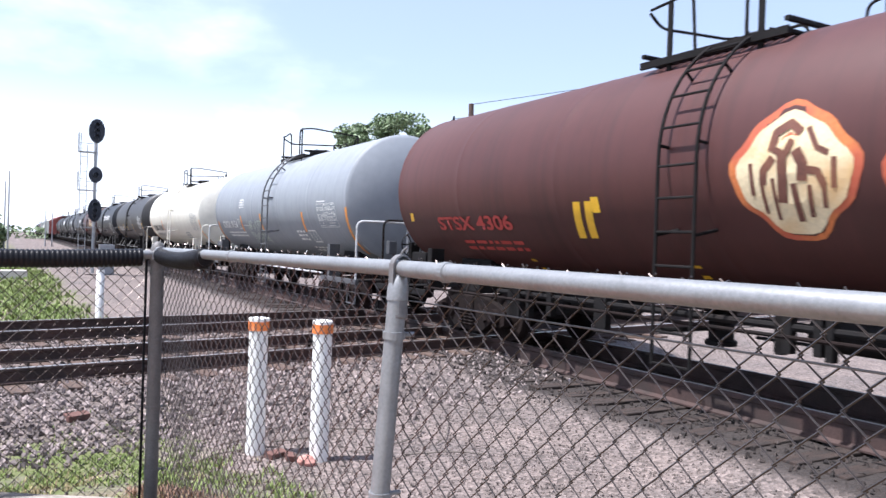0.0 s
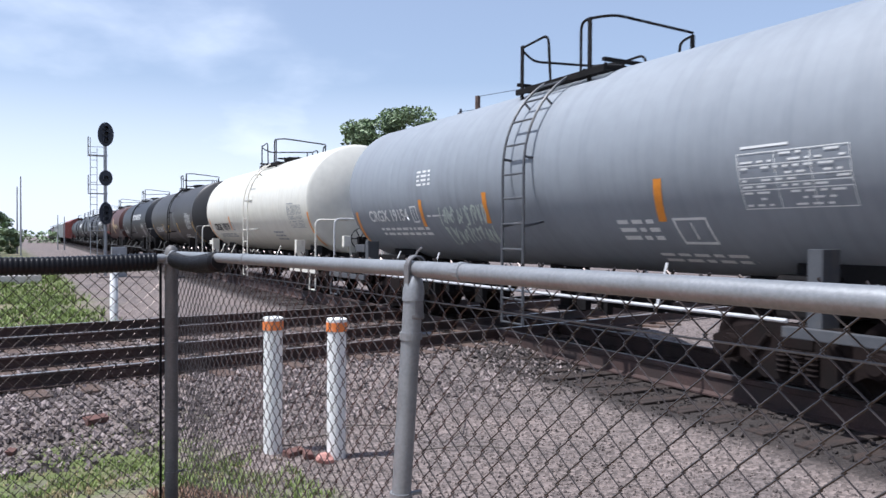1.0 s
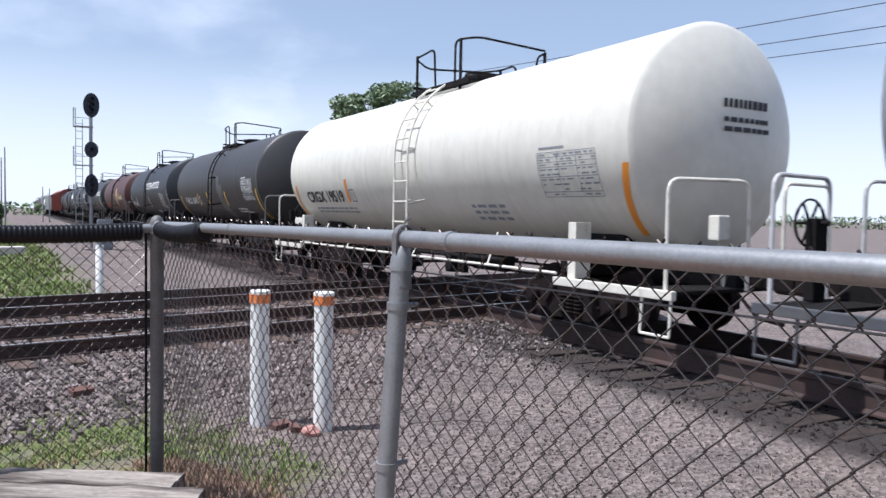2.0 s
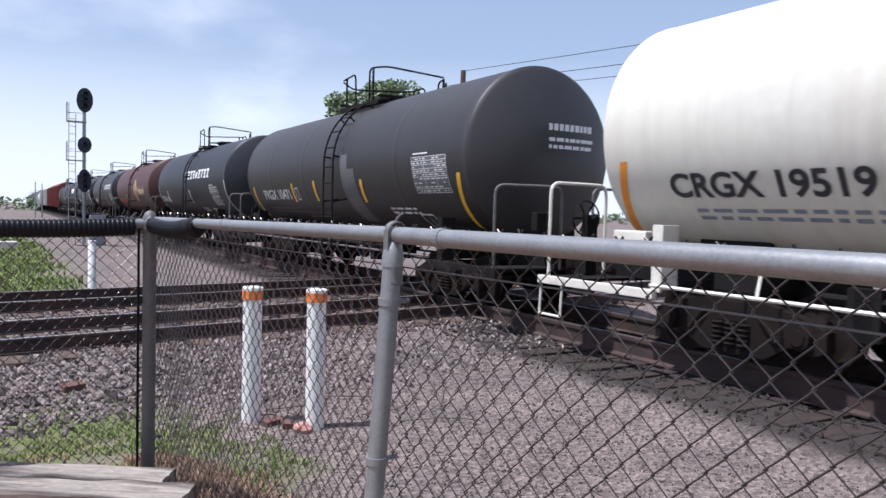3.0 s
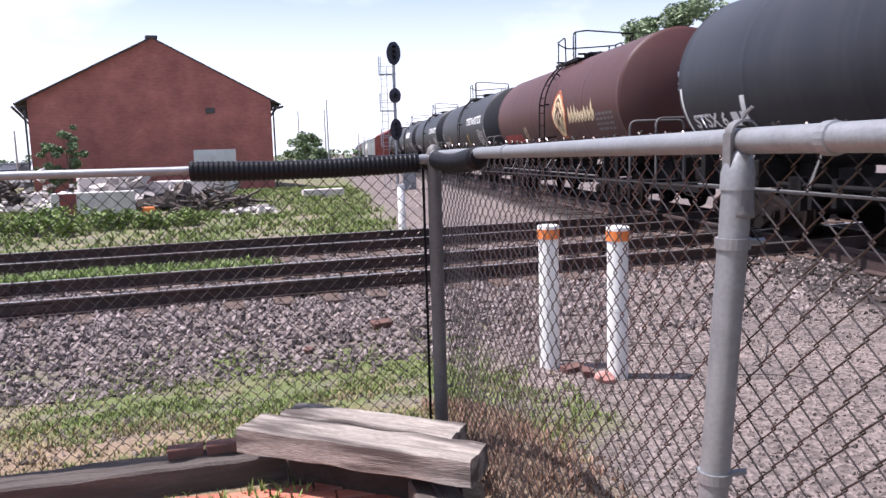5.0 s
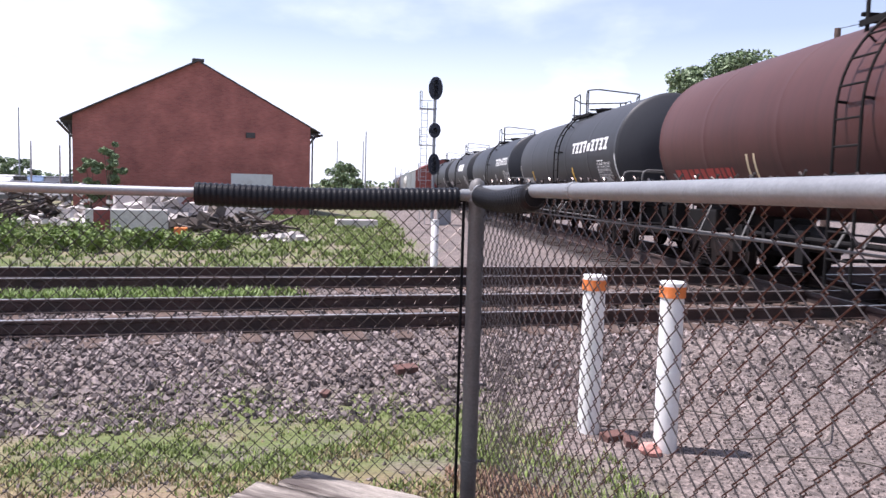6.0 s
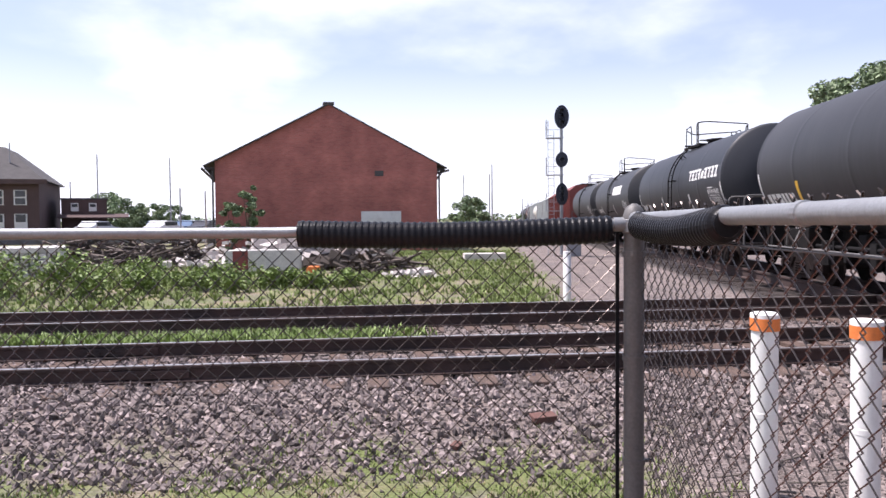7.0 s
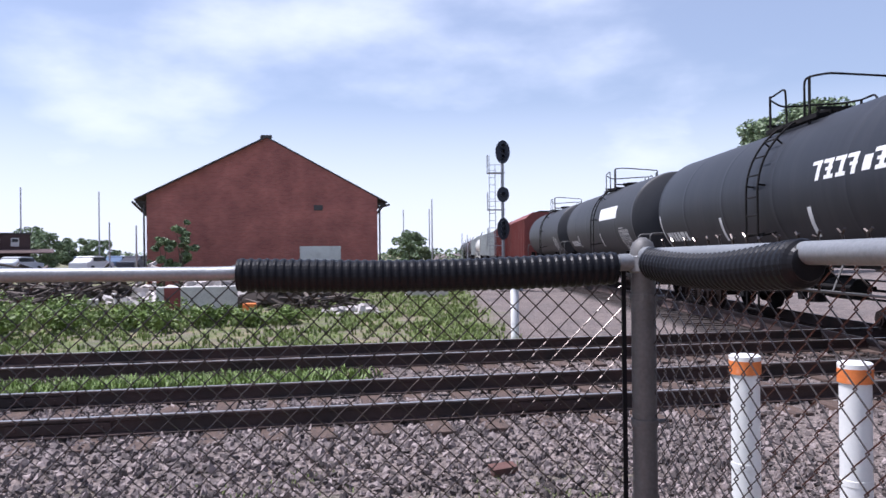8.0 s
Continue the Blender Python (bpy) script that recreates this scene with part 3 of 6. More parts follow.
def lettering(car, text, y0, y1, z0, z1, mat, label="stencilled lettering"):
    """Letters of the built-in font laid on the flank from y0 to y1, between the heights z0 and z1."""
    cu = bpy.data.curves.new("lettering", "FONT")
    cu.body, cu.size, cu.offset = text, 1.0, 0.025
    ob = bpy.data.objects.new("lettering", cu)
    scene.collection.objects.link(ob)
    me = bpy.data.meshes.new_from_object(ob.evaluated_get(bpy.context.evaluated_depsgraph_get()))
    bpy.data.objects.remove(ob)
    xs, ys = [v.co.x for v in me.vertices], [v.co.y for v in me.vertices]
    for v in me.vertices:
        v.co = skin(y0 + (y1 - y0) * (v.co.x - min(xs)) / (max(xs) - min(xs)), z0 + (z1 - z0) * (v.co.y - min(ys)) / (max(ys) - min(ys)), 0.013)
    me.materials.clear()
    me.materials.append(mat)
    t = new("lettering", me)
    t.parent = car
    tagged(t, label)


def small_lines(car, y, z, rows, length, mat, seed, height=0.05):
    rnd = random.Random(seed)
    bm = bmesh.new()
    for r in range(rows):
        u = 0.0
        while u < length:
            w = rnd.uniform(0.10, 0.32)
            patch(bm, y - u, y - min(u + w, length), z - r * height * 2, z - r * height * 2 + height)
            u += w + 0.07
    part("small_print", bm, mat, car, "rows of small stencilled print")


def data_panel(car, y0, y1, z0, z1, mat, seed, ground=None):
    rnd = random.Random(seed)
    if ground:
        bm = bmesh.new()
        patch(bm, y0, y1, z0, z1, 0.003)
        part("panel_ground", bm, ground, car, "dark panel ground")
    bm = bmesh.new()
    t = 0.009
    rows = 9
    for i in range(rows + 1):
        z = z0 + (z1 - z0) * i / rows
        if i in (0, rows, 4) or rnd.random() < 0.5:
            patch(bm, y0, y1, z - t / 2, z + t / 2)
        if i < rows:
            y = y0 - 0.03
            while y > y1 + 0.08:
                w = rnd.uniform(0.05, 0.16)
                if rnd.random() < 0.72:
                    patch(bm, y, max(y - w, y1 + 0.02), z + 0.024, z + 0.044, 0.006)
                y -= w + 0.05
    for k in (0.0, 0.36, 0.68, 1.0):
        y = y0 + (y1 - y0) * k
        patch(bm, y + t / 2, y - t / 2, z0, z1, 0.0055)
    patch(bm, y0 - 0.05, y0 - 0.62, z1 + 0.05, z1 + 0.075)
    part("data_panel", bm, mat, car, "stencilled inspection table")


def outlined(car, y0, y1, z0, z1, mat, bars=2):
    bm = bmesh.new()
    t = 0.03
    for a in ((y0, y1, z0, z0 + t), (y0, y1, z1 - t, z1), (y0, y0 - t, z0, z1), (y1 + t, y1, z0, z1)):
        patch(bm, *a)
    for k in range(bars):
        y = y0 + (y1 - y0) * (k + 1) / (bars + 1)
        patch(bm, y + 0.012, y - 0.012, z0 + 0.06, z1 - 0.06)
    part("stencil_box", bm, mat, car, "stencilled outlined box")


def wheelset_mesh():
    bm = bmesh.new()
    for s in (-1, 1):
        lathe(bm, [(0.06, -0.075), (0.13, -0.07), (0.16, -0.045), (0.30, -0.02), (0.35, -0.055), (WHEEL - 0.005, -0.06), (WHEEL, 0.045), (WHEEL + 0.028, 0.06), (WHEEL + 0.025, 0.085), (0.35, 0.08), (0.16, 0.05), (0.10, 0.075)], 32,
              Matrix.Translation((s * 0.755, 0, 0)) @ (Matrix.Rotation(math.pi, 4, "Z") if s > 0 else Matrix.Identity(4)), "X")
        for k in range(3):
            a = k * 2.094
            rod(bm, (s * 0.82, 0.22 * math.cos(a), 0.22 * math.sin(a)), (s * 0.838, 0.22 * math.cos(a), 0.22 * math.sin(a)), 0.035, 8)
    rod(bm, (-1.02, 0, 0), (1.02, 0, 0), 0.075, 14)
    me = bpy.data.meshes.new("wheelset")
    for f in bm.faces:
        f.smooth = True
    bm.to_mesh(me)
    bm.free()
    me.set_sharp_from_angle(angle=radians(35))
    me.materials.append(TRUCKRUST)
    return me


WHEELSET = wheelset_mesh()


def sideframe(bm, x):
    """A cast truck side: an arched top, a dropped spring seat and two columns."""
    prof = [(-1.12, 0.50), (-1.12, 0.30), (-0.98, 0.24), (-0.72, 0.30), (-0.42, 0.12), (0.42, 0.12), (0.72, 0.30), (0.98, 0.24), (1.12, 0.30), (1.12, 0.50), (0.80, 0.62), (0.35, 0.72), (-0.35, 0.72), (-0.80, 0.62)]
    hole = [(-0.62, 0.40), (-0.40, 0.24), (-0.32, 0.60)]
    a = [bm.verts.new((x - 0.07, py, pz)) for py, pz in prof]
    b = [bm.verts.new((x + 0.07, py, pz)) for py, pz in prof]
    bm.faces.new(a)
    bm.faces.new(b[::-1])
    k = len(a)
    for i in range(k):
        bm.faces.new((a[i], a[(i + 1) % k], b[(i + 1) % k], b[i]))
    for s in (-1, 1):
        rod(bm, (x - 0.16, s * 0.865, WHEEL), (x + 0.12, s * 0.865, WHEEL), 0.125, 14)
        rod(bm, (x - 0.18, s * 0.865, WHEEL), (x - 0.16, s * 0.865, WHEEL), 0.085, 10)
        rod(bm, (x - 0.085, s * 0.58, 0.32), (x - 0.085, s * 0.36, 0.58), 0.035, 8)
    for i in range(3):
        for q in range(5):
            lathe(bm, [(0.055, 0.20 + q * 0.055), (0.075, 0.2275 + q * 0.055), (0.055, 0.25 + q * 0.055)], 10, Matrix.Translation((x - 0.09, (i - 1) * 0.17, 0)), cap=False)


def truck(car, y):
    t = new("truck")
    t.parent = car
    t.location = (0, y, 0)
    tagged(t, "rusty cast-iron four-wheel truck")
    for s in (-1, 1):
        bm = bmesh.new()
        sideframe(bm, s * 1.0)
        part("sideframe", bm, TRUCKRUST, t, "rusty cast side frame")
    bm = bmesh.new()
    box(bm, -1.1, 1.1, -0.18, 0.18, 0.45, 0.72, bevel=0.03)
    for s in (-1, 1):
        box(bm, -0.85, 0.85, s * 0.42 - 0.05, s * 0.42 + 0.05, 0.33, 0.46, bevel=0.01)
    part("bolster", bm, TRUCKRUST, t, "truck bolster with brake beams")
    for s in (-0.865, 0.865):
        w = new("wheelset", WHEELSET)
        w.parent = t
        w.location = (0, s, WHEEL)
        WHEELS.append(w)
    return t


WHEELS = []


def ladder(car, mat):
    y0, y1 = -0.44, -1.00
    arc = [(-(R_TANK + 0.14) * math.cos(radians(a)), Z_TANK + (R_TANK + 0.14) * math.sin(radians(a))) for a in range(0, 66, 6)]
    line = [(-(R_TANK + 0.14), 0.30)] + arc
    for y in (y0, y1):
        bm = bmesh.new()
        for (xa, za), (xb, zb) in zip(line, line[1:]):
            rod(bm, (xa, y, za), (xb, y, zb), 0.022, 6)
        part("ladder_rail", bm, mat, car)
    rungs = [(-(R_TANK + 0.14), z) for z in (0.32, 0.68, 1.05, 1.42, 1.80, 2.18, 2.54)]
    rungs += [(-(R_TANK + 0.14) * math.cos(a), Z_TANK + (R_TANK + 0.14) * math.sin(a)) for a in (0.22, 0.46, 0.70, 0.94)]
    for x, z in rungs:
        bm = bmesh.new()
        rod(bm, (x, y0, z), (x, y1, z), 0.016, 6)
        part("rung", bm, mat, car)
    for a in (-0.55, 0.1, 0.7):
        for y in (y0, y1):
            bm = bmesh.new()
            rod(bm, (-R_TANK * math.cos(a), y, Z_TANK + R_TANK * math.sin(a)), (-(R_TANK + 0.14), y, Z_TANK + (R_TANK + 0.14) * math.sin(a)) if a < 0 else (-(R_TANK + 0.14) * math.cos(a), y, Z_TANK + (R_TANK + 0.14) * math.sin(a)), 0.02, 6)
            part("ladder_bracket", bm, mat, car)


def top_platform(car, mat, shift):
    """The grating and guard rails on top of the tank, moved along it by shift."""
    first = len(car.children)
    z = Z_TANK + R_TANK
    bm = bmesh.new()
    for i in range(16):
        y = -1.80 + i * 0.135
        box(bm, -0.86, -0.48, y, y + 0.06, z - 0.13, z - 0.09)
        box(bm, 0.48, 0.86, y, y + 0.06, z - 0.13, z - 0.09)
    for x in (-0.86, -0.48, 0.48, 0.86):
        box(bm, x - 0.02, x + 0.02, -1.85, 0.36, z - 0.17, z - 0.08)
    for y in (-1.85, 0.30):
        box(bm, -0.86, 0.86, y, y + 0.06, z - 0.02, z + 0.03)
    part("walkway", bm, mat, car, "dark grating platform round the manway")

    def hoop(pts, cut=0.14):
        b = bmesh.new()
        bar(b, rounded(pts, cut), 0.021, 6)
        part("guard_rail", b, mat, car)

    def upright(x, y, z0, z1):
        b = bmesh.new()
        box(b, x - 0.012, x + 0.012, y - 0.038, y + 0.038, z0, z1, bevel=0.004)
        part("guard_post", b, mat, car, "flat steel guard post")

    upright(-0.82, 0.26, z - 0.32, z + 0.64)
    upright(-0.82, -1.47, z - 0.32, z + 0.68)
    upright(0.82, 0.26, z - 0.32, z + 0.48)
    upright(0.82, -0.30, z - 0.25, z + 0.46)
    upright(0.70, -1.98, z - 0.25, z + 0.50)
    hoop([(-0.82, 0.25, z + 0.60), (-0.82, -0.46, z + 0.66), (-0.82, -0.53, z - 0.2)])
    hoop([(-0.82, -1.27, z - 0.2), (-0.82, -1.27, z + 0.66), (-0.82, -1.52, z + 0.66), (-0.62, -1.80, z + 0.66), (0.70, -1.99, z + 0.53)])
    hoop([(0.72, -1.97, z + 0.50), (0.72, -1.72, z + 0.46), (0.72, -1.66, z - 0.1)], 0.1)
    hoop([(-0.82, 0.26, z + 0.56), (-0.55, 0.32, z + 0.42), (0.78, 0.36, z + 0.50), (0.82, -0.30, z + 0.44), (0.82, -0.84, z + 0.46), (0.82, -1.0, z - 0.1)])
    bm = bmesh.new()
    lathe(bm, [(0.30, z - 0.05), (0.30, z + 0.06), (0.36, z + 0.06), (0.36, z + 0.11), (0.28, z + 0.15), (0.05, z + 0.17)], 24, Matrix.Translation((0, -0.9, 0)))
    for k in range(8):
        a = k * math.pi / 4
        rod(bm, (0.36 * math.cos(a), -0.9 + 0.36 * math.sin(a), z + 0.02), (0.36 * math.cos(a), -0.9 + 0.36 * math.sin(a), z + 0.15), 0.025, 6)
    part("manway", bm, mat, car, "bolted manway lid", smooth=True)
    bm = bmesh.new()
    rod(bm, (0.05, 0.1, z - 0.03), (0.05, 0.1, z + 0.10), 0.07, 12)
    rod(bm, (0.05, 0.1, z + 0.10), (0.05, 0.1, z + 0.15), 0.10, 12)
    rod(bm, (0.2, 0.22, z - 0.05), (0.2, 0.22, z + 0.12), 0.05, 10)
    part("valve", bm, mat, car, "safety valve", smooth=True)
    for ob in car.children[first:]:
        ob.location.y = shift


def end_gear(car, e, mat, hand):
    """Platform, sill, coupler and grab rails at one end; e is -1 for the leading end."""
    bm = bmesh.new()
    box(bm, -0.32, 0.32, e * 3.9, e * 7.35, 0.72, 1.16, bevel=0.02)
    part("stub_sill", bm, BLACKSTEEL, car, "black stub sill")
    bm = bmesh.new()
    box(bm, -1.45, 1.45, e * 6.80, e * 7.45, 0.70, 0.74)
    part("end_deck", bm, BLACKSTEEL, car, "dark end deck")
    for s in (-1, 1):
        bm = bmesh.new()
        box(bm, s * 1.46, s * 1.54, e * 5.3, e * 7.48, 0.64, 0.75, bevel=0.01)
        part("side_sill", bm, mat, car, "side sill of the end platform")
    for s in (-1, 1):
        bm = bmesh.new()
        bar(bm, rounded([(s * 1.47, e * 7.32, 0.72), (s * 1.47, e * 7.32, 2.03), (s * 0.32, e * 7.50, 2.03), (s * 0.32, e * 7.50, 0.72)], 0.16), 0.024, 8)
        part("grab_rail", bm, hand, car, "bent tube handrail", smooth=True)
        bm = bmesh.new()
        box(bm, s * 1.42, s * 1.46, e * 5.46 - 0.20, e * 5.46 - 0.06, 0.72, 1.50, bevel=0.006)
        box(bm, s * 1.20, s * 1.46, e * 5.46 - 0.22, e * 5.46 - 0.20, 0.75, 1.50, bevel=0.006)
        part("saddle_bracket", bm, mat, car, "upright saddle bracket")
        bm = bmesh.new()
        bar(bm, [(s * 1.50, e * 7.44, 0.66), (s * 1.52, e * 7.44, 0.22), (s * 1.52, e * 6.98, 0.22), (s * 1.50, e * 6.98, 0.66)], 0.018, 6)
        part("stirrup_step", bm, mat, car, "stirrup step")
    bm = bmesh.new()
    box(bm, -1.05, 1.05, e * 4.85 - 0.6, e * 4.85, 0.76, 1.22, bevel=0.04)
    box(bm, -0.8, 0.8, e * 5.1 - 0.8, e * 5.1 + 0.2, 1.05, 1.35, bevel=0.04)
    part("body_bolster", bm, BLACKSTEEL, car, "black tank saddle")
    bm = bmesh.new()
    box(bm, -0.09, 0.09, e * 7.3, e * 7.86, 0.74, 0.94, bevel=0.02)
    box(bm, -0.16, 0.17, e * 7.74, e * 8.01, 0.70, 1.0, bevel=0.05)
    bar(bm, [(-0.4, e * 7.4, 0.72), (-0.36, e * 7.7, 0.42), (-0.2, e * 7.95, 0.36)], 0.025, 6)
    part("coupler", bm, TRUCKRUST, car, "rusty knuckle coupler with air hose")
    if e > 0:
        bm = bmesh.new()
        lathe(bm, [(0.24, -0.02), (0.26, 0), (0.24, 0.02)], 20, Matrix.Translation((-0.75, 7.42, 1.55)), "Y", cap=False)
        for a in (0, 1.05, 2.1):
            rod(bm, (-0.75 - 0.24 * math.cos(a), 7.42, 1.55 - 0.24 * math.sin(a)), (-0.75 + 0.24 * math.cos(a), 7.42, 1.55 + 0.24 * math.sin(a)), 0.014, 6)
        rod(bm, (-0.75, 7.2, 1.55), (-0.75, 7.46, 1.55), 0.03, 8)
        box(bm, -0.85, -0.65, 7.28, 7.40, 0.75, 1.6, bevel=0.01)
        part("hand_brake", bm, BLACKSTEEL, car, "dark hand brake wheel")
    else:
        bm = bmesh.new()
        rod(bm, (-0.30, -7.15, 0.75), (-0.62, -7.32, 1.50), 0.03, 8)
        box(bm, -0.72, -0.52, -7.40, -7.24, 1.32, 1.62, bevel=0.02)
        part("end_valve", bm, mat, car, "end bracket and lever")


def undergear(car, mat, hand):
    for s in (-1, 1):
        bm = bmesh.new()
        rod(bm, (s * 1.52, -5.35, 0.80), (s * 1.52, 5.35, 0.80), 0.022, 8)
        for y in (-3.6, -0.44, -1.0, 2.2, 3.9):
            rod(bm, (s * 1.52, y, 0.80), (s * 1.25, y + 0.12, 1.30 if y not in (-0.44, -1.0) else 1.15), 0.017, 6)
        part("side_rail", bm, hand, car, "horizontal tube along the tank's flank")
    bm = bmesh.new()
    rod(bm, (-0.25, 2.8, 0.80), (-0.25, -2.6, 0.80), 0.03, 8)
    rod(bm, (0.35, -3.9, 0.70), (0.35, 3.9, 0.70), 0.025, 8)
    rod(bm, (-0.45, -3.6, 0.62), (-0.45, -0.9, 0.62), 0.02, 8)
    part("brake_pipe", bm, BLACKSTEEL, car, "black brake pipe")
    bm = bmesh.new()
    rod(bm, (-0.55, -2.7, 0.78), (-0.55, -1.75, 0.78), 0.19, 16)
    part("air_reservoir", bm, BLACKSTEEL, car, "black air reservoir")
    bm = bmesh.new()
    rod(bm, (-0.5, 1.1, 0.82), (-0.5, 2.2, 0.82), 0.22, 16)
    box(bm, -0.62, -0.38, 2.5, 2.85, 0.55, 1.1, bevel=0.03)
    part("air_reservoir", bm, BLACKSTEEL, car, "black air reservoirs and valve", smooth=False)
    bm = bmesh.new()
    lathe(bm, [(0.34, 1.16), (0.30, 0.92), (0.16, 0.78), (0.16, 0.48), (0.20, 0.46), (0.20, 0.40)], 18)
    box(bm, -0.6, 0.6, -0.28, 0.28, 0.88, 0.95)
    rod(bm, (-1.1, 0.0, 0.62), (0.0, 0.0, 0.62), 0.03, 8)
    part("bottom_outlet", bm, BLACKSTEEL, car, "black bottom outlet valve")
    bm = bmesh.new()
    rnd = random.Random(4)
    for k in range(9):
        y = rnd.uniform(-3.4, 3.4)
        box(bm, -1.2, -1.1, y, y + rnd.uniform(0.06, 0.3), 0.80 - rnd.uniform(0.15, 0.35), 0.98)
    rod(bm, (-1.15, -3.5, 0.86), (-1.15, 3.5, 0.86), 0.04, 8)
    part("hanger", bm, BLACKSTEEL, car, "hangers under the tank")
    bm = bmesh.new()
    box(bm, -1.42, -1.30, 5.55, 6.1, 1.25, 1.42, bevel=0.02)
    part("placard_holder", bm, mat, car, "placard holder")


def tank_car(paint, label, trim=None, hand=None, ladder_mat=None, shift=0.0):
    """A stub-sill tank car; -x is the side towards the fence, -y its leading end."""
    trim = trim or BLACKSTEEL
    hand = hand or trim
    car = empty("tank_car")
    tagged(car, label, "tank car", group="tank cars of the train")
    bm = bmesh.new()
    tank_mesh(bm)
    part("tank", bm, paint, car, smooth=True)
    top_platform(car, BLACKSTEEL, shift)
    ladder(car, ladder_mat or trim)
    for e in (-1, 1):
        end_gear(car, e, trim, hand)
        truck(car, e * TRUCK - 0.3)
    undergear(car, trim, hand)
    return car


def tapes(car, mat, spots, height=0.50, width=0.13):
    for y, z in spots:
        bm = bmesh.new()
        patch(bm, y + width / 2, y - width / 2, z - height / 2, z + height / 2, 0.005, 0.2)
        part("reflector_tape", bm, mat, car, "upright reflective tape")


def end_tape(car, mat, e=-1, z0=1.35, z1=2.2, inset=0.28):
    bm = bmesh.new()
    y = e * (HALF - inset) - (0.24 if e > 0 else 0.0)
    patch(bm, y + 0.12, y - 0.0, z0, z1, 0.005, 0.3)
    part("reflector_tape", bm, mat, car, "upright reflective tape")


def head_print(car, mat, seed):
    """Small print on the leading head, too worn to read."""
    rnd = random.Random(seed)
    bm = bmesh.new()
    for r, h in ((2.98, 0.11), (2.80, 0.06), (2.68, 0.06)):
        x = -0.25
        while x < 0.62:
            w = rnd.uniform(0.05, 0.09) if r > 2.9 else rnd.uniform(0.06, 0.16)
            rad = math.hypot(x + w / 2, r - Z_TANK) / R_TANK
            y = -HALF - head_depth(rad) - 0.014
            vs = [bm.verts.new(p) for p in ((x, y, r), (x + w, y, r), (x + w, y, r + h), (x, y, r + h))]
            bm.faces.new(vs)
            x += w + 0.03
    part("head_print", bm, mat, car, "worn stencilled print")


def tank_paint(name, base, rough=0.42, streak=0.35, streak_color=(0.04, 0.035, 0.03), second=None, bump=0.03, gloss=0.5):
    m = material(name, base, rough, 0, 0.10, 0.5, 5, bump, second, (0.52, 0.78), (1, 1, 1), 0, streak, streak_color)
    m.node_tree.nodes["Principled BSDF"].inputs["Specular IOR Level"].default_value = gloss
    m.node_tree.nodes["Principled BSDF"].inputs["IOR"].default_value = 1.5 + 0.3 * max(0.0, gloss - 0.5) * 2
    return m


BROWN = tank_paint("oxide brown tank paint", (0.070, 0.025, 0.022), 0.52, 0.4, (0.036, 0.017, 0.015), (0.088, 0.035, 0.031), 0.03, 0.4)
GREY = tank_paint("blue-grey tank paint", (0.225, 0.245, 0.268), 0.60, 0.22, (0.10, 0.11, 0.13), (0.21, 0.225, 0.245), 0.03, 0.6)
CREAM = tank_paint("cream white tank paint", (0.64, 0.62, 0.545), 0.42, 0.30, (0.50, 0.45, 0.36), (0.68, 0.65, 0.56))
BLACK = tank_paint("sooty black tank paint", (0.021, 0.0185, 0.0185), 0.50, 0.3, (0.036, 0.031, 0.029), (0.029, 0.025, 0.024), 0.03, 0.6)
NAVY = tank_paint("blue-black tank paint", (0.018, 0.020, 0.026), 0.50, 0.4, (0.040, 0.040, 0.045), (0.027, 0.030, 0.036), 0.03, 0.4)
DUSTY = tank_paint("dusty black tank paint", (0.026, 0.027, 0.031), 0.52, 0.3, (0.05, 0.05, 0.054), (0.036, 0.036, 0.040), 0.03, 0.4)
CREAMTRIM = material("cream steel", (0.66, 0.63, 0.55), 0.5, 0, 0.15, 6, 40, 0.05, (0.35, 0.28, 0.22), (0.6, 0.8))
FADEDPAINT = material("faded stencil paint", (0.23, 0.25, 0.28), 0.6, 0, 0.2, 6, 40, 0.0)
GREYTRIM = material("grey painted steel", (0.07, 0.073, 0.08), 0.5, 0, 0.15, 6, 40, 0.05, (0.12, 0.11, 0.10), (0.55, 0.8))
PALETUBE = material("pale painted tube", (0.50, 0.50, 0.50), 0.5, 0, 0.15, 6, 40, 0.05, (0.2, 0.17, 0.15), (0.6, 0.8))
FLAME = material("orange graffiti paint", (0.55, 0.17, 0.05), 0.6, 0, 0.3, 3, 30, 0.0, (0.45, 0.10, 0.05), (0.45, 0.6))
CREAMPAINT = material("cream graffiti paint", (0.72, 0.60, 0.38), 0.6, 0, 0.2, 3, 30, 0.0, (0.62, 0.40, 0.18), (0.5, 0.7))
GRAFFITIBROWN = material("brown graffiti paint", (0.13, 0.050, 0.034), 0.6, 0, 0.35, 3, 30, 0.0, (0.24, 0.10, 0.05), (0.5, 0.75))
GREYPATCH = material("grey touch-up paint", (0.115, 0.115, 0.12), 0.5, 0, 0.15, 3, 30, 0.0)


def blob(bm, cy, cz, ry, rz, lift, lobes=0.0, n=40, phase=0.0):
    c = bm.verts.new(skin(cy, cz, lift))
    mids, ring = [], []
    for i in range(n):
        a = 2 * math.pi * i / n
        k = 1 + lobes * math.cos(4 * a + phase) * 0.5 + 0.03 * math.sin(9 * a)
        mids.append(bm.verts.new(skin(cy + 0.5 * ry * k * math.cos(a), cz + 0.5 * rz * k * math.sin(a), lift)))
        ring.append(bm.verts.new(skin(cy + ry * k * math.cos(a), cz + rz * k * math.sin(a), lift)))
    for i in range(n):
        j = (i + 1) % n
        bm.faces.new((c, mids[j], mids[i]))
        bm.faces.new((mids[i], mids[j], ring[j], ring[i]))


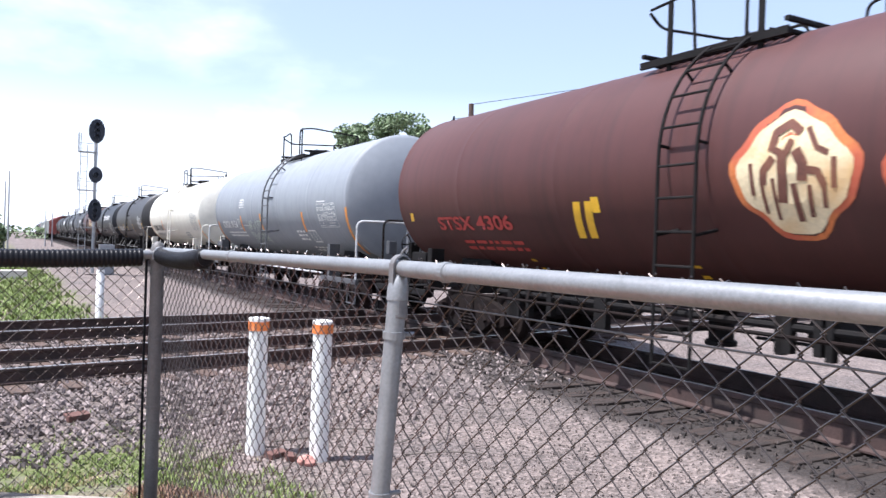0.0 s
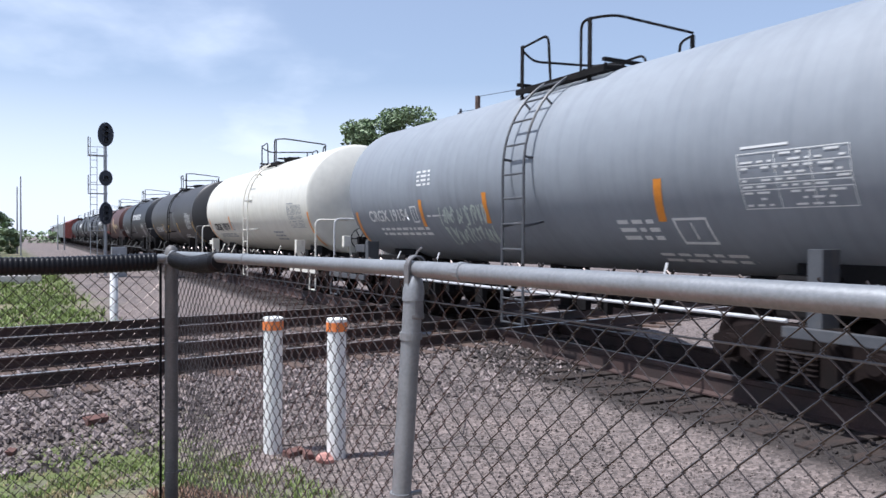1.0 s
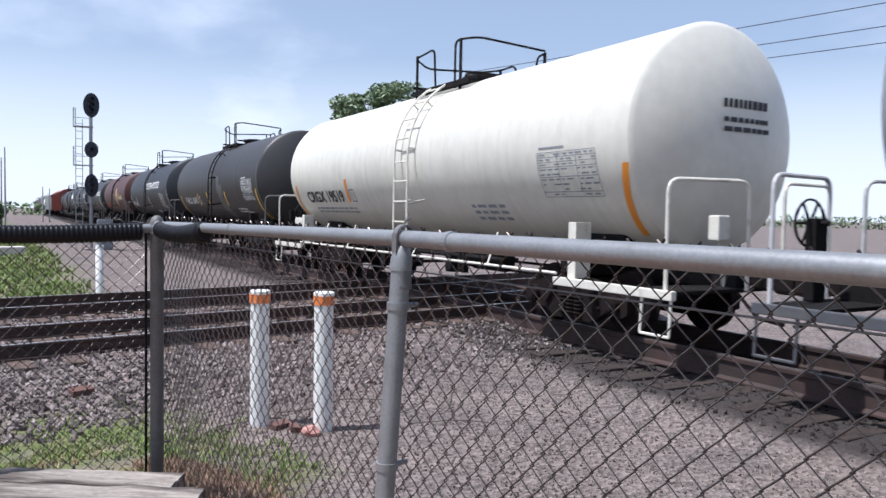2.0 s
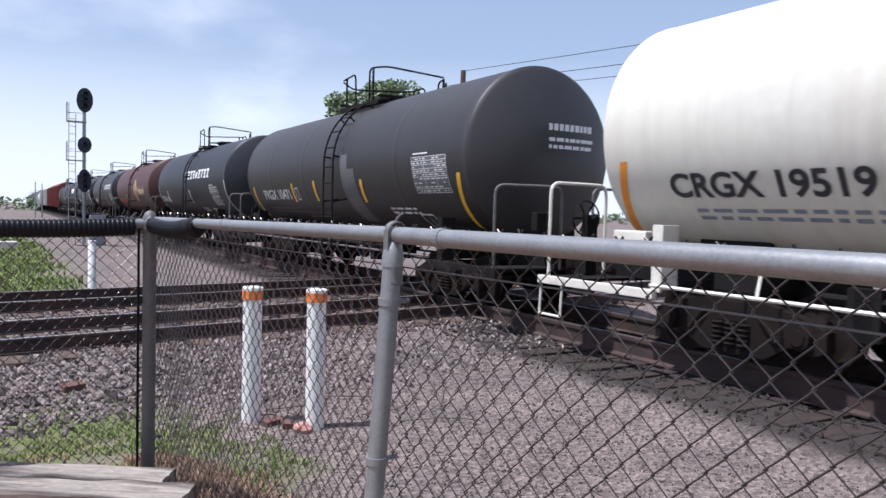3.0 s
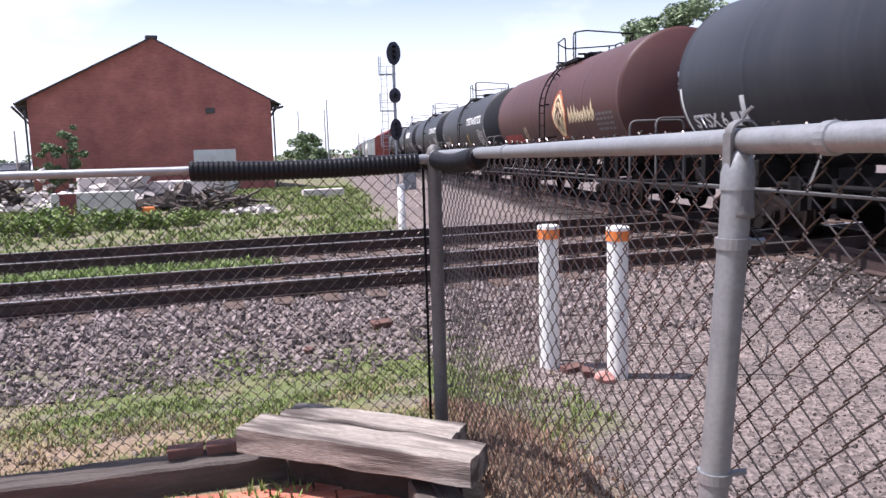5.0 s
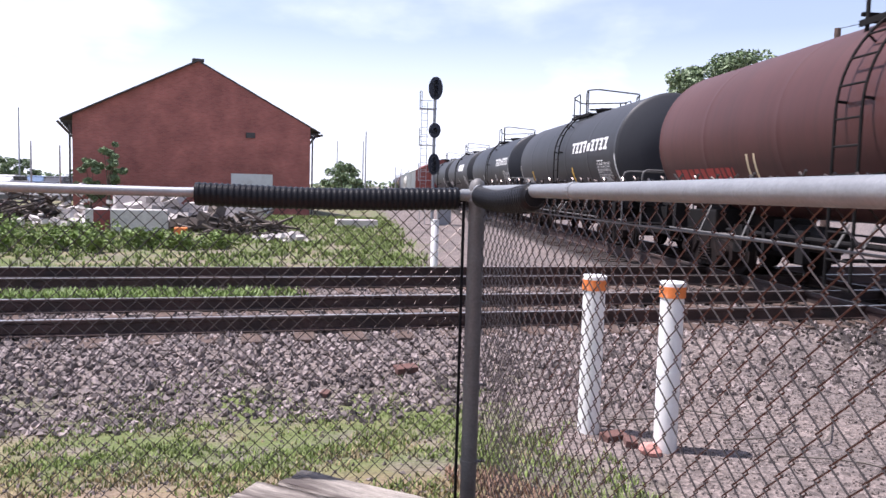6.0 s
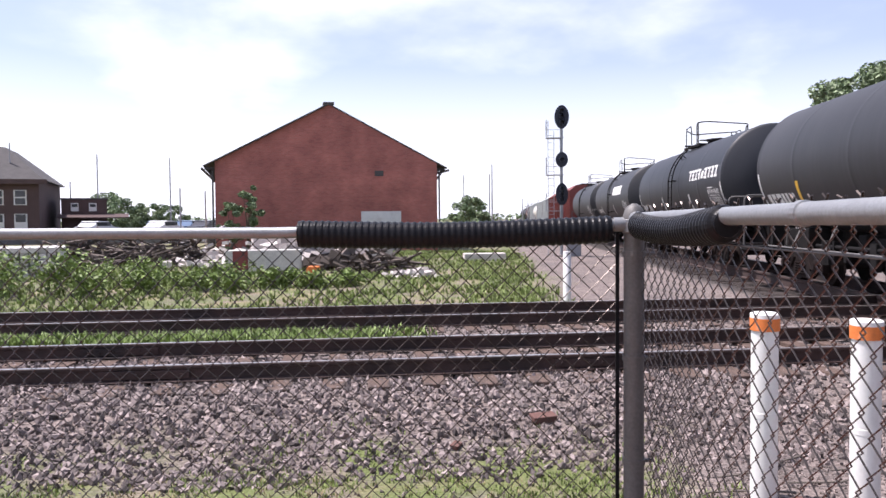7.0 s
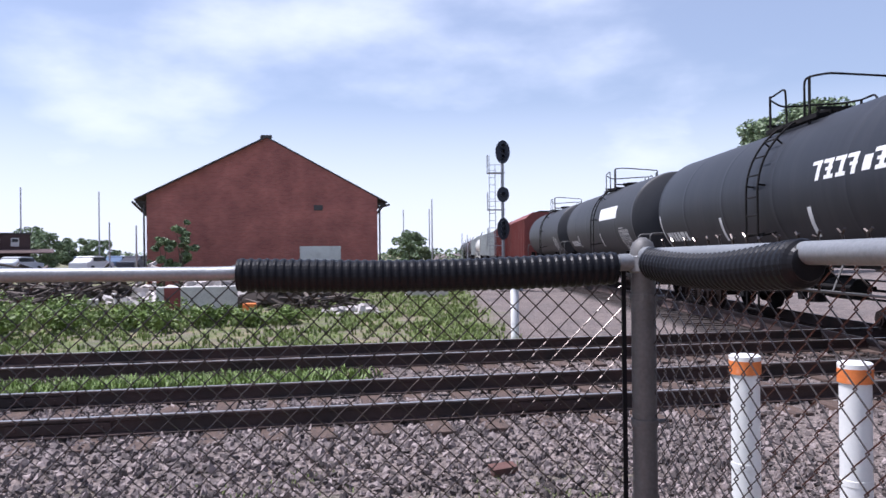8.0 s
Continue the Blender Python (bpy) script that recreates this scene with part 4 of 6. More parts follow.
def flame_graffiti(car, y, z, k=1.0, face=None):
    bm = bmesh.new()
    blob(bm, y, z, 0.72 * k, 0.64, 0.005, 0.13, phase=0.1)
    part("graffiti_rim", bm, FLAME, car, "orange graffiti outline")
    bm = bmesh.new()
    blob(bm, y, z - 0.02, 0.63 * k, 0.56, 0.009, 0.13, phase=0.1)
    part("graffiti_fill", bm, CREAMPAINT, car, "cream graffiti fill")
    strokes = (([(0.22, 0.20), (0.17, 0.38), (0.0, 0.46), (-0.12, 0.36)], 0.09), ([(0.20, 0.22), (0.06, 0.16), (-0.02, 0.30)], 0.07), ([(0.10, 0.18), (0.10, -0.08), (0.13, -0.30)], 0.11),
               ([(0.20, 0.14), (0.32, 0.02), (0.34, -0.12)], 0.09), ([(0.36, -0.05), (0.33, -0.40)], 0.045), ([(0.48, 0.10), (0.47, -0.22)], 0.05), ([(0.22, -0.06), (0.20, -0.46)], 0.04),
               ([(-0.06, 0.20), (-0.14, 0.06), (-0.12, -0.10)], 0.12), ([(-0.02, -0.12), (-0.05, -0.48)], 0.07), ([(-0.18, 0.0), (-0.30, -0.02), (-0.36, -0.16)], 0.08), ([(-0.20, -0.14), (-0.18, -0.44)], 0.05),
               ([(-0.36, -0.08), (-0.34, -0.36)], 0.05), ([(-0.20, 0.40), (-0.30, 0.20), (-0.42, 0.14)], 0.06), ([(-0.48, 0.10), (-0.46, -0.18)], 0.06))
    for pts, w in strokes:
        bm = bmesh.new()
        brush(bm, [(y + a * k, z + b) for a, b in pts], w * k, 0.013)
        part("graffiti_stroke", bm, face or BROWN, car, "dark graffiti stroke")


def scribble(car, y0, y1, z0, z1, mat, seed, width=0.035, words=9):
    rnd = random.Random(seed)
    for row in range(2):
        top = z1 - (z1 - z0) * 0.5 * row
        bot = top - (z1 - z0) * 0.5
        step = (y1 - y0) / words
        for k in range(words):
            y = y0 + step * (k + 0.1 + 0.3 * row)
            pts = [(y + step * rnd.uniform(-0.1, 0.9), rnd.uniform(bot, top)) for i in range(3)]
            pts = [(y, bot + rnd.uniform(0, 0.12)), *pts, (y + step * 0.8, top - rnd.uniform(0, 0.12))]
            bm = bmesh.new()
            brush(bm, pts, width)
            part("graffiti_stroke", bm, mat, car, "pale scrawled graffiti stroke")


def name_blocks(car, y, z, length, h, mat, n=9):
    """A trade name as plain leaning blocks."""
    bm = bmesh.new()
    step = length / n
    for k in range(n):
        y0 = y - k * step
        if k == 4:
            patch(bm, y0 - 0.05, y0 - step * 0.75, z + 0.02, z + h * 0.75, 0.005, 0.3)
            continue
        w = 0.86 * step
        patch(bm, y0 - 0.30 * step, y0 - 0.62 * step, z, z + h, 0.005, 0.3)
        patch(bm, y0, y0 - w, z + h * 0.80, z + h, 0.0055, 0.3)
        if k % 3:
            patch(bm, y0 - 0.08 * step, y0 - w, z, z + h * 0.2, 0.0055, 0.3)
        if k % 2:
            patch(bm, y0 - 0.2 * step, y0 - 0.8 * step, z + h * 0.42, z + h * 0.58, 0.0055, 0.3)
    part("name_blocks", bm, mat, car, "white painted name as plain blocks")


# the leading brown car with the flame graffiti
car = tank_car(BROWN, "oxide brown tank car with flame graffiti and red numbers", BLACKSTEEL, TRUCKRUST, None, 0.36)
lettering(car, "STSX 4306", 5.2, 2.9, 1.84, 2.07, REDPAINT, "faded red reporting number")
tapes(car, YELLOWPAINT, [(1.34, 1.97), (1.10, 1.97)], 0.48, 0.15)
bm = bmesh.new()
patch(bm, 0.95, 0.80, 2.06, 2.26)
part("reflector_tape", bm, YELLOWPAINT, car, "yellow reflective tape")
flame_graffiti(car, -2.04, 2.40, 0.95, GRAFFITIBROWN)
flame_graffiti(car, -3.62, 2.30, 0.9, GRAFFITIBROWN)
end_tape(car, YELLOWPAINT, 1, 2.0, 2.15)
small_lines(car, 4.6, 1.62, 2, 1.8, REDPAINT, 2)
tapes(car, YELLOWPAINT, [(-0.35, 1.35), (3.0, 1.32)], 0.16, 0.12)
FLAME_CAR = car

# the blue-grey car
car = tank_car(GREY, "blue-grey tank car with white stencils and pale graffiti", GREYTRIM, PALETUBE, GREYTRIM)
lettering(car, "CRGX 19154", 5.30, 3.38, 1.92, 2.16, WHITEPAINT, "white reporting number")
outlined(car, 3.24, 2.98, 1.88, 2.20, WHITEPAINT, 1)
tapes(car, ORANGEPAINT, [(2.84, 2.05), (0.50, 2.08), (-3.42, 2.05)], 0.50, 0.13)
end_tape(car, ORANGEPAINT, -1, 1.30, 2.35)
end_tape(car, ORANGEPAINT, 1, 1.45, 2.15)
scribble(car, 2.15, 0.50, 1.46, 2.16, GRAFFITI, 5, 0.032, 13)
small_lines(car, 5.0, 1.74, 2, 2.3, WHITEPAINT, 3)
small_lines(car, 2.80, 2.80, 4, 0.55, WHITEPAINT, 7, 0.04)
small_lines(car, 2.6, 1.98, 1, 1.0, WHITEPAINT, 8, 0.03)
small_lines(car, -2.6, 1.78, 3, 0.7, WHITEPAINT, 9, 0.05)
small_lines(car, -3.0, 1.38, 2, 1.4, WHITEPAINT, 10, 0.035)
data_panel(car, -4.70, -5.95, 1.91, 2.47, WHITEPAINT, 4)
outlined(car, -3.58, -4.10, 1.53, 1.84, WHITEPAINT, 1)
head_print(car, WHITEPAINT, 3)
GREY_CAR = car

# the cream car
car = tank_car(CREAM, "cream-white tank car with black numbers", CREAMTRIM, CREAMTRIM, CREAMTRIM)
lettering(car, "CRGX 19519", 5.25, 2.84, 1.82, 2.09, BLACKPAINT, "black reporting number")
tapes(car, ORANGEPAINT, [(2.60, 2.07)], 0.50, 0.14)
end_tape(car, ORANGEPAINT, 1, 1.35, 2.25)
end_tape(car, ORANGEPAINT, -1, 1.35, 2.25)
outlined(car, 2.44, 2.16, 1.82, 2.10, FADEDPAINT, 1)
small_lines(car, 5.0, 1.66, 2, 2.6, FADEDPAINT, 13, 0.04)
small_lines(car, -2.6, 1.70, 3, 1.0, FADEDPAINT, 14, 0.05)
data_panel(car, -4.80, -6.05, 1.85, 2.46, FADEDPAINT, 6)
head_print(car, BLACKPAINT, 4)
CREAM_CAR = car

# the sooty black car
car = tank_car(BLACK, "sooty black tank car with white numbers and a grey patch", BLACKSTEEL, DARKSTEEL, None, 0.2)
bm = bmesh.new()
patch(bm, -1.05, -1.80, 1.35, 2.48, 0.003)
patch(bm, -1.05, -1.45, 2.48, 2.80, 0.003)
part("paint_patch", bm, GREYPATCH, car, "grey touch-up paint beside the ladder")
lettering(car, "PRGX 10471", 5.08, 2.74, 1.83, 2.10, WHITEPAINT, "white reporting number")
outlined(car, 2.30, 2.04, 1.82, 2.13, WHITEPAINT, 1)
tapes(car, YELLOWPAINT, [(2.52, 2.00), (0.85, 2.03), (-2.0, 2.0)], 0.48, 0.13)
end_tape(car, YELLOWPAINT, -1, 1.30, 2.25, 0.72)
end_tape(car, YELLOWPAINT, 1, 1.35, 2.2)
small_lines(car, 5.1, 1.58, 2, 2.6, GREYPATCH, 23, 0.045)
small_lines(car, 2.4, 1.48, 2, 1.9, GREYPATCH, 24, 0.05)
small_lines(car, -3.0, 1.62, 2, 1.2, WHITEPAINT, 25, 0.04)
outlined(car, -4.1, -4.6, 1.28, 1.55, WHITEPAINT, 1)
data_panel(car, -4.54, -5.80, 1.93, 2.57, WHITEPAINT, 8, GREYPATCH)
head_print(car, WHITEPAINT, 5)
BLACK_CAR = car


def syrup_car(paint, label, seed, tape, hand=None, number=True, name=(-0.05, 4.3), marks=(4.2, -0.55), table=-4.25):
    c = tank_car(paint, label, BLACKSTEEL, hand or DARKSTEEL)
    name_blocks(c, name[0], 2.66, name[1], 0.33, WHITEPAINT)
    tapes(c, tape, [(marks[0], 1.98), (marks[1], 1.98)], 0.52, 0.14)
    if number:
        lettering(c, "STSX 6", 5.9, 4.75, 1.78, 2.02, WHITEPAINT, "white reporting number")
        small_lines(c, 4.6, 1.78, 1, 0.55, WHITEPAINT, seed + 3, 0.22)
    else:
        small_lines(c, 5.9, 1.76, 1, 1.7, WHITEPAINT, seed + 3, 0.24)
    data_panel(c, table, table - 1.2, 1.66, 2.30, WHITEPAINT, seed, GREYPATCH)
    small_lines(c, -1.5, 1.50, 2, 0.9, WHITEPAINT, seed + 1, 0.04)
    small_lines(c, -3.0, 1.48, 2, 0.8, WHITEPAINT, seed + 2, 0.04)
    for e in (-1, 1):
        bm = bmesh.new()
        y = e * (HALF - 0.10) - (0.40 if e > 0 else 0.0)
        patch(bm, y + 0.035, y - 0.035, 1.25, 2.5)
        part("edge_line", bm, WHITEPAINT, c, "thin white line round the tank end")
    head_print(c, WHITEPAINT, seed)
    return c


SYRUP_CAR = syrup_car(NAVY, "blue-black tank car with a white painted name", 31, WHITEPAINT)

# the brown car with a tall oval graffiti
car = tank_car(BROWN, "dark brown tank car with oval graffiti and pale scrawl", BLACKSTEEL, DARKSTEEL)
flame_graffiti(car, -1.95, 2.42, 0.85)
rnd = random.Random(12)
for k in range(8):
    bm = bmesh.new()
    y = -2.85 - k * 0.27
    brush(bm, [(y, 2.15), (y - 0.05, 2.45 + rnd.uniform(0, 0.25)), (y - 0.14, 2.2), (y - 0.2, 2.42)], 0.06)
    part("graffiti_stroke", bm, CREAMPAINT, car, "cream scrawled graffiti stroke")
small_lines(car, -5.0, 2.26, 4, 1.2, GREYPATCH, 18, 0.06)
tapes(car, CREAMPAINT, [(2.45, 2.0), (2.2, 2.0)], 0.42, 0.07)
small_lines(car, 5.6, 1.72, 1, 2.6, REDPAINT, 19, 0.28)
head_print(car, WHITEPAINT, 6)
OVAL_CAR = car

NEXT_CAR = syrup_car(DUSTY, "dusty black tank car with a white painted name", 41, YELLOWPAINT, None, False, (-2.2, 3.75), (4.0, -2.06), -4.9)
LAST_NEAR = syrup_car(NAVY, "blue-black tank car with a white painted name and white tape", 51, WHITEPAINT, None, False, (-2.9, 3.4), (1.64, -2.6), -5.1)


def pale_panel_car():
    c = tank_car(DUSTY, "dusty black tank car with a pale painted panel", BLACKSTEEL, DARKSTEEL)
    bm = bmesh.new()
    patch(bm, -1.4, -4.3, 2.7, 3.15)
    part("pale_panel", bm, WHITEPAINT, c, "worn white panel")
    tapes(c, WHITEPAINT, [(3.7, 1.95), (-1.2, 1.95)], 0.5, 0.14)
    small_lines(c, 5.6, 1.76, 1, 1.7, WHITEPAINT, 66, 0.24)
    data_panel(c, -4.55, -5.85, 1.60, 2.25, WHITEPAINT, 67, GREYPATCH)
    return c


PANEL_CAR = pale_panel_car()
PLAIN_CAR = tank_car(DUSTY, "dusty black tank car without markings", BLACKSTEEL, DARKSTEEL)
data_panel(PLAIN_CAR, -4.55, -5.85, 1.60, 2.25, WHITEPAINT, 77, GREYPATCH)


def hopper_car(mat, label):
    """A ribbed covered hopper."""
    c = empty("hopper_car")
    tagged(c, label, "hopper car", group="hopper cars of the train")
    bm = bmesh.new()
    prof = [(-1.52, 1.15), (-1.52, 3.95), (-0.9, 4.45), (0.9, 4.45), (1.52, 3.95), (1.52, 1.15), (0.6, 0.75), (-0.6, 0.75)]
    a = [bm.verts.new((x, -7.1, z)) for x, z in prof]
    b = [bm.verts.new((x, 7.1, z)) for x, z in prof]
    bm.faces.new(a)
    bm.faces.new(b[::-1])
    for i in range(len(a)):
        bm.faces.new((a[i], a[(i + 1) % len(a)], b[(i + 1) % len(a)], b[i]))
    bmesh.ops.recalc_face_normals(bm, faces=bm.faces[:])
    part("body", bm, mat, c)
    for k in range(13):
        bm = bmesh.new()
        y = -6.9 + k * 1.15
        box(bm, -1.60, -1.52, y - 0.06, y + 0.06, 1.1, 3.98)
        part("rib", bm, mat, c)
    bm = bmesh.new()
    box(bm, -0.45, 0.45, -7.0, 7.0, 4.50, 4.56)
    for y in (-4.8, -1.6, 1.6, 4.8):
        box(bm, -0.35, 0.35, y - 0.5, y + 0.5, 4.45, 4.62, bevel=0.03)
    part("roof_walk", bm, BLACKSTEEL, c, "roof walk with hatches")
    bm = bmesh.new()
    box(bm, -0.3, 0.3, -7.9, 7.9, 0.72, 1.05)
    box(bm, -1.5, 1.5, -7.5, -7.1, 0.8, 1.15)
    box(bm, -1.5, 1.5, 7.1, 7.5, 0.8, 1.15)
    part("underframe", bm, BLACKSTEEL, c, "black underframe")
    for e in (-1, 1):
        truck(c, e * 5.4)
    return c


RED_HOPPER = hopper_car(material("hopper red paint", (0.20, 0.045, 0.035), 0.6, 0, 0.2, 0.6, 6, 0.05, (0.14, 0.05, 0.04), (0.5, 0.7)), "rust-red ribbed covered hopper car")
PALE_HOPPER = hopper_car(material("hopper grey paint", (0.46, 0.48, 0.46), 0.6, 0, 0.15, 0.6, 6, 0.05, (0.30, 0.29, 0.27), (0.5, 0.7)), "pale grey ribbed covered hopper car")

CARS = [FLAME_CAR, GREY_CAR, CREAM_CAR, BLACK_CAR, SYRUP_CAR, OVAL_CAR, NEXT_CAR, LAST_NEAR, PANEL_CAR, PLAIN_CAR, RED_HOPPER]
CARS.append(copy_thing(RED_HOPPER, Matrix.Identity(4)))
CARS += [PALE_HOPPER, copy_thing(PALE_HOPPER, Matrix.Identity(4))]
CARS.append(copy_thing(CREAM_CAR, Matrix.Identity(4)))
CARS.append(copy_thing(PALE_HOPPER, Matrix.Identity(4)))
for far_car in (PLAIN_CAR, OVAL_CAR, PLAIN_CAR, PLAIN_CAR, PLAIN_CAR):
    CARS.append(copy_thing(far_car, Matrix.Identity(4)))
for k, car in enumerate(CARS):
    car.matrix_world = train_pose(FIRST + PITCH * k)

# ---------------------------------------------------------------- signal and poles
def signal_mast(x, y):
    root = empty("signal_mast", pose(x, y, -0.4, 0, 0, -4))
    tagged(root, "three-headed railway signal on a silver mast with ladder", "railway signal")
    bm = bmesh.new()
    rod(bm, (0, 0, 0), (0, 0, 6.7), 0.075, 12)
    part("mast", bm, SILVER, root, "silver mast", smooth=True)
    bm = bmesh.new()
    box(bm, -0.3, 0.3, -0.3, 0.3, -0.2, 0.12, bevel=0.03)
    part("footing", bm, STONE, root, "concrete footing")
    for z, ry, rz in ((6.62, 0.34, 0.55), (4.62, 0.29, 0.36), (3.0, 0.29, 0.52)):
        bm = bmesh.new()
        n = 28
        prof = [bm.verts.new((ry * math.cos(2 * math.pi * i / n), -0.26, z + rz * math.sin(2 * math.pi * i / n))) for i in range(n)]
        prof2 = [bm.verts.new(v.co + Vector((0, 0.05, 0))) for v in prof]
        bm.faces.new(prof)
        bm.faces.new(prof2[::-1])
        for i in range(n):
            bm.faces.new((prof[i], prof2[i], prof2[(i + 1) % n], prof[(i + 1) % n]))
        box(bm, -0.13, 0.13, -0.24, -0.03, z - rz * 0.7, z + rz * 0.7, bevel=0.03)
        bmesh.ops.recalc_face_normals(bm, faces=bm.faces[:])
        head = part("signal_head", bm, SIGNALBLACK, root, "black oval signal head")
        for dz in ((-0.26, 0, 0.26) if rz > 0.5 else (0,)):
            bm = bmesh.new()
            lathe(bm, [(0.09, 0.0), (0.115, 0.0), (0.115, -0.24), (0.10, -0.24), (0.09, -0.02)], 16, Matrix.Translation((0, -0.27, z + dz)), "Y", cap=False)
            part("hood", bm, SIGNALBLACK, head, "black lamp hood")
    for x in (-0.62, -0.34):
        bm = bmesh.new()
        rod(bm, (x, 0.1, 0.05), (x, 0.1, 6.5 if x < -0.5 else 6.0), 0.018, 6)
        part("ladder_rail", bm, SILVER, root)
    for k in range(17):
        bm = bmesh.new()
        rod(bm, (-0.62, 0.1, 0.35 + k * 0.34), (-0.34, 0.1, 0.35 + k * 0.34), 0.012, 6)
        part("rung", bm, SILVER, root)
    for z in (2.2, 3.9, 5.65):
        bm = bmesh.new()
        box(bm, -0.70, 0.1, -0.1, 0.45, z, z + 0.035)
        part("platform", bm, SILVER, root, "small silver platform")
        bm = bmesh.new()
        bar(bm, [(-0.70, -0.1, z), (-0.70, -0.1, z + 0.85), (-0.70, 0.45, z + 0.85), (-0.70, 0.45, z)], 0.016, 6)
        bar(bm, [(-0.70, -0.1, z + 0.45), (-0.70, 0.45, z + 0.45), (0.05, 0.45, z + 0.45)], 0.014, 6)
        part("guard_rail", bm, SILVER, root)
    bm = bmesh.new()
    box(bm, 0.3, 0.95, 0.2, 0.75, -0.1, 1.45, bevel=0.02)
    part("relay_case", bm, SILVER, root, "silver relay case")


signal_mast(4.95, 33.7)
marker(1.78, 12.5, 0.080, -0.6, 0.84, "marker_post", False, "plain white pipe marker standing by the gravel road")


def utility_pole(x, y, top, wires=False):
    root = empty("utility_pole", pose(x, y, 0))
    tagged(root, "weathered wooden utility pole with a crossarm", "utility pole", group="utility poles")
    bm = bmesh.new()
    rod(bm, (0, 0, -0.6), (0, 0, top), 0.15, 12, 0.10)
    part("pole", bm, TIEWOOD, root, "weathered wooden pole", smooth=True)
    bm = bmesh.new()
    box(bm, -0.9, 0.9, -0.06, 0.06, top - 0.85, top - 0.73)
    part("crossarm", bm, TIEWOOD, root)
    for dx in (-0.8, 0.8):
        bm = bmesh.new()
        lathe(bm, [(0.03, top - 0.73), (0.055, top - 0.68), (0.04, top - 0.62), (0.05, top - 0.58)], 10, Matrix.Translation((dx, 0, 0)))
        part("insulator", bm, SIGNALBLACK, root)
    return root


utility_pole(16.25, 20.0, 7.1)
utility_pole(20.6, -26.0, 7.3)
for k, (a, b, sag) in enumerate((((16.25, 20.0, 7.08), (20.6, -26.0, 7.3), 0.5), ((15.45, 20.0, 6.42), (19.8, -26.0, 6.7), 0.6), ((17.05, 20.0, 6.42), (21.4, -26.0, 6.7), 0.65))):
    bm = bmesh.new()
    pts = [Vector(a).lerp(Vector(b), i / 24) - Vector((0, 0, sag * math.sin(math.pi * i / 24))) for i in range(25)]
    for p, q in zip(pts, pts[1:]):
        rod(bm, p, q, 0.011, 5, caps=False)
    tagged(finish("overhead_wire", bm, SIGNALBLACK), "thin dark overhead wire strung between utility poles", "wire")


def far_pole(az, d, top, r=0.09):
    a = radians(az)
    bm = bmesh.new()
    x, y = -0.9 + d * math.sin(a), -3.5 + d * math.cos(a)
    rod(bm, (x, y, -0.6), (x, y, top), r, 8, r * 0.6)
    tagged(finish("light_pole", bm, material("grey pole", (0.35, 0.35, 0.36), 0.6, 0.2, 0.1), None, "", True), "tall slender grey light pole in the distance", "pole", group="distant poles")


for az, d, top in ((3.8, 80, 7.0), (3.6, 90, 6.6), (1.7, 95, 6.8), (-19.2, 85, 8.0), (-23.8, 80, 7.8), (-25.5, 88, 5.6), (-18.5, 70, 4.3), (-16.8, 66, 3.9), (-28.9, 75, 8.2), (6.0, 110, 4.2), (6.4, 110, 4.0)):
    far_pole(az, d, top)


# ---------------------------------------------------------------- brick station
def brick_wall_material():
    m = bpy.data.materials.new("painted red brickwork")
    m.use_nodes = True
    n, l = m.node_tree.nodes, m.node_tree.links
    b = n["Principled BSDF"]
    b.inputs["Roughness"].default_value = 0.9
    tc = n.new("ShaderNodeTexCoord")
    mp = n.new("ShaderNodeMapping")
    mp.inputs["Rotation"].default_value = (radians(90), 0, 0)
    l.new(tc.outputs["Object"], mp.inputs["Vector"])
    br = n.new("ShaderNodeTexBrick")
    # Red brick tones paled, with the haze before the wall mixed in.
    br.inputs["Color1"].default_value, br.inputs["Color2"].default_value = (0.40, 0.135, 0.112, 1), (0.31, 0.105, 0.088, 1)
    br.inputs["Mortar"].default_value = (0.37, 0.18, 0.15, 1)
    br.inputs["Scale"].default_value = 1.0
    br.inputs["Brick Width"].default_value, br.inputs["Row Height"].default_value, br.inputs["Mortar Size"].default_value = 0.21, 0.075, 0.006
    l.new(mp.outputs["Vector"], br.inputs["Vector"])
    ns = n.new("ShaderNodeTexNoise")
    ns.inputs["Scale"].default_value, ns.inputs["Detail"].default_value = 0.7, 8
    l.new(tc.outputs["Object"], ns.inputs["Vector"])
    rg = n.new("ShaderNodeMapRange")
    rg.inputs["From Min"].default_value, rg.inputs["From Max"].default_value = 0.3, 0.7
    rg.inputs["To Min"].default_value, rg.inputs["To Max"].default_value = 0.72, 1.22
    l.new(ns.outputs["Fac"], rg.inputs["Value"])
    sc = n.new("ShaderNodeVectorMath")
    sc.operation = "SCALE"
    l.new(br.outputs["Color"], sc.inputs[0])
    l.new(rg.outputs["Result"], sc.inputs["Scale"])
    l.new(sc.outputs["Vector"], b.inputs["Base Color"])
    bp = n.new("ShaderNodeBump")
    bp.inputs["Strength"].default_value, bp.inputs["Distance"].default_value = 0.4, 0.01
    l.new(br.outputs["Fac"], bp.inputs["Height"])
    bp.invert = True
    l.new(bp.outputs["Normal"], b.inputs["Normal"])
    return m


WALLBRICK = brick_wall_material()
ROOFING = material("dark roof shingles", (0.07, 0.065, 0.065), 0.9, 0, 0.3, 2, 20, 0.3)
WHITEDOOR = material("white painted door", (0.62, 0.62, 0.60), 0.6, 0, 0.1, 2, 20, 0.05, (0.45, 0.43, 0.40), (0.55, 0.8))


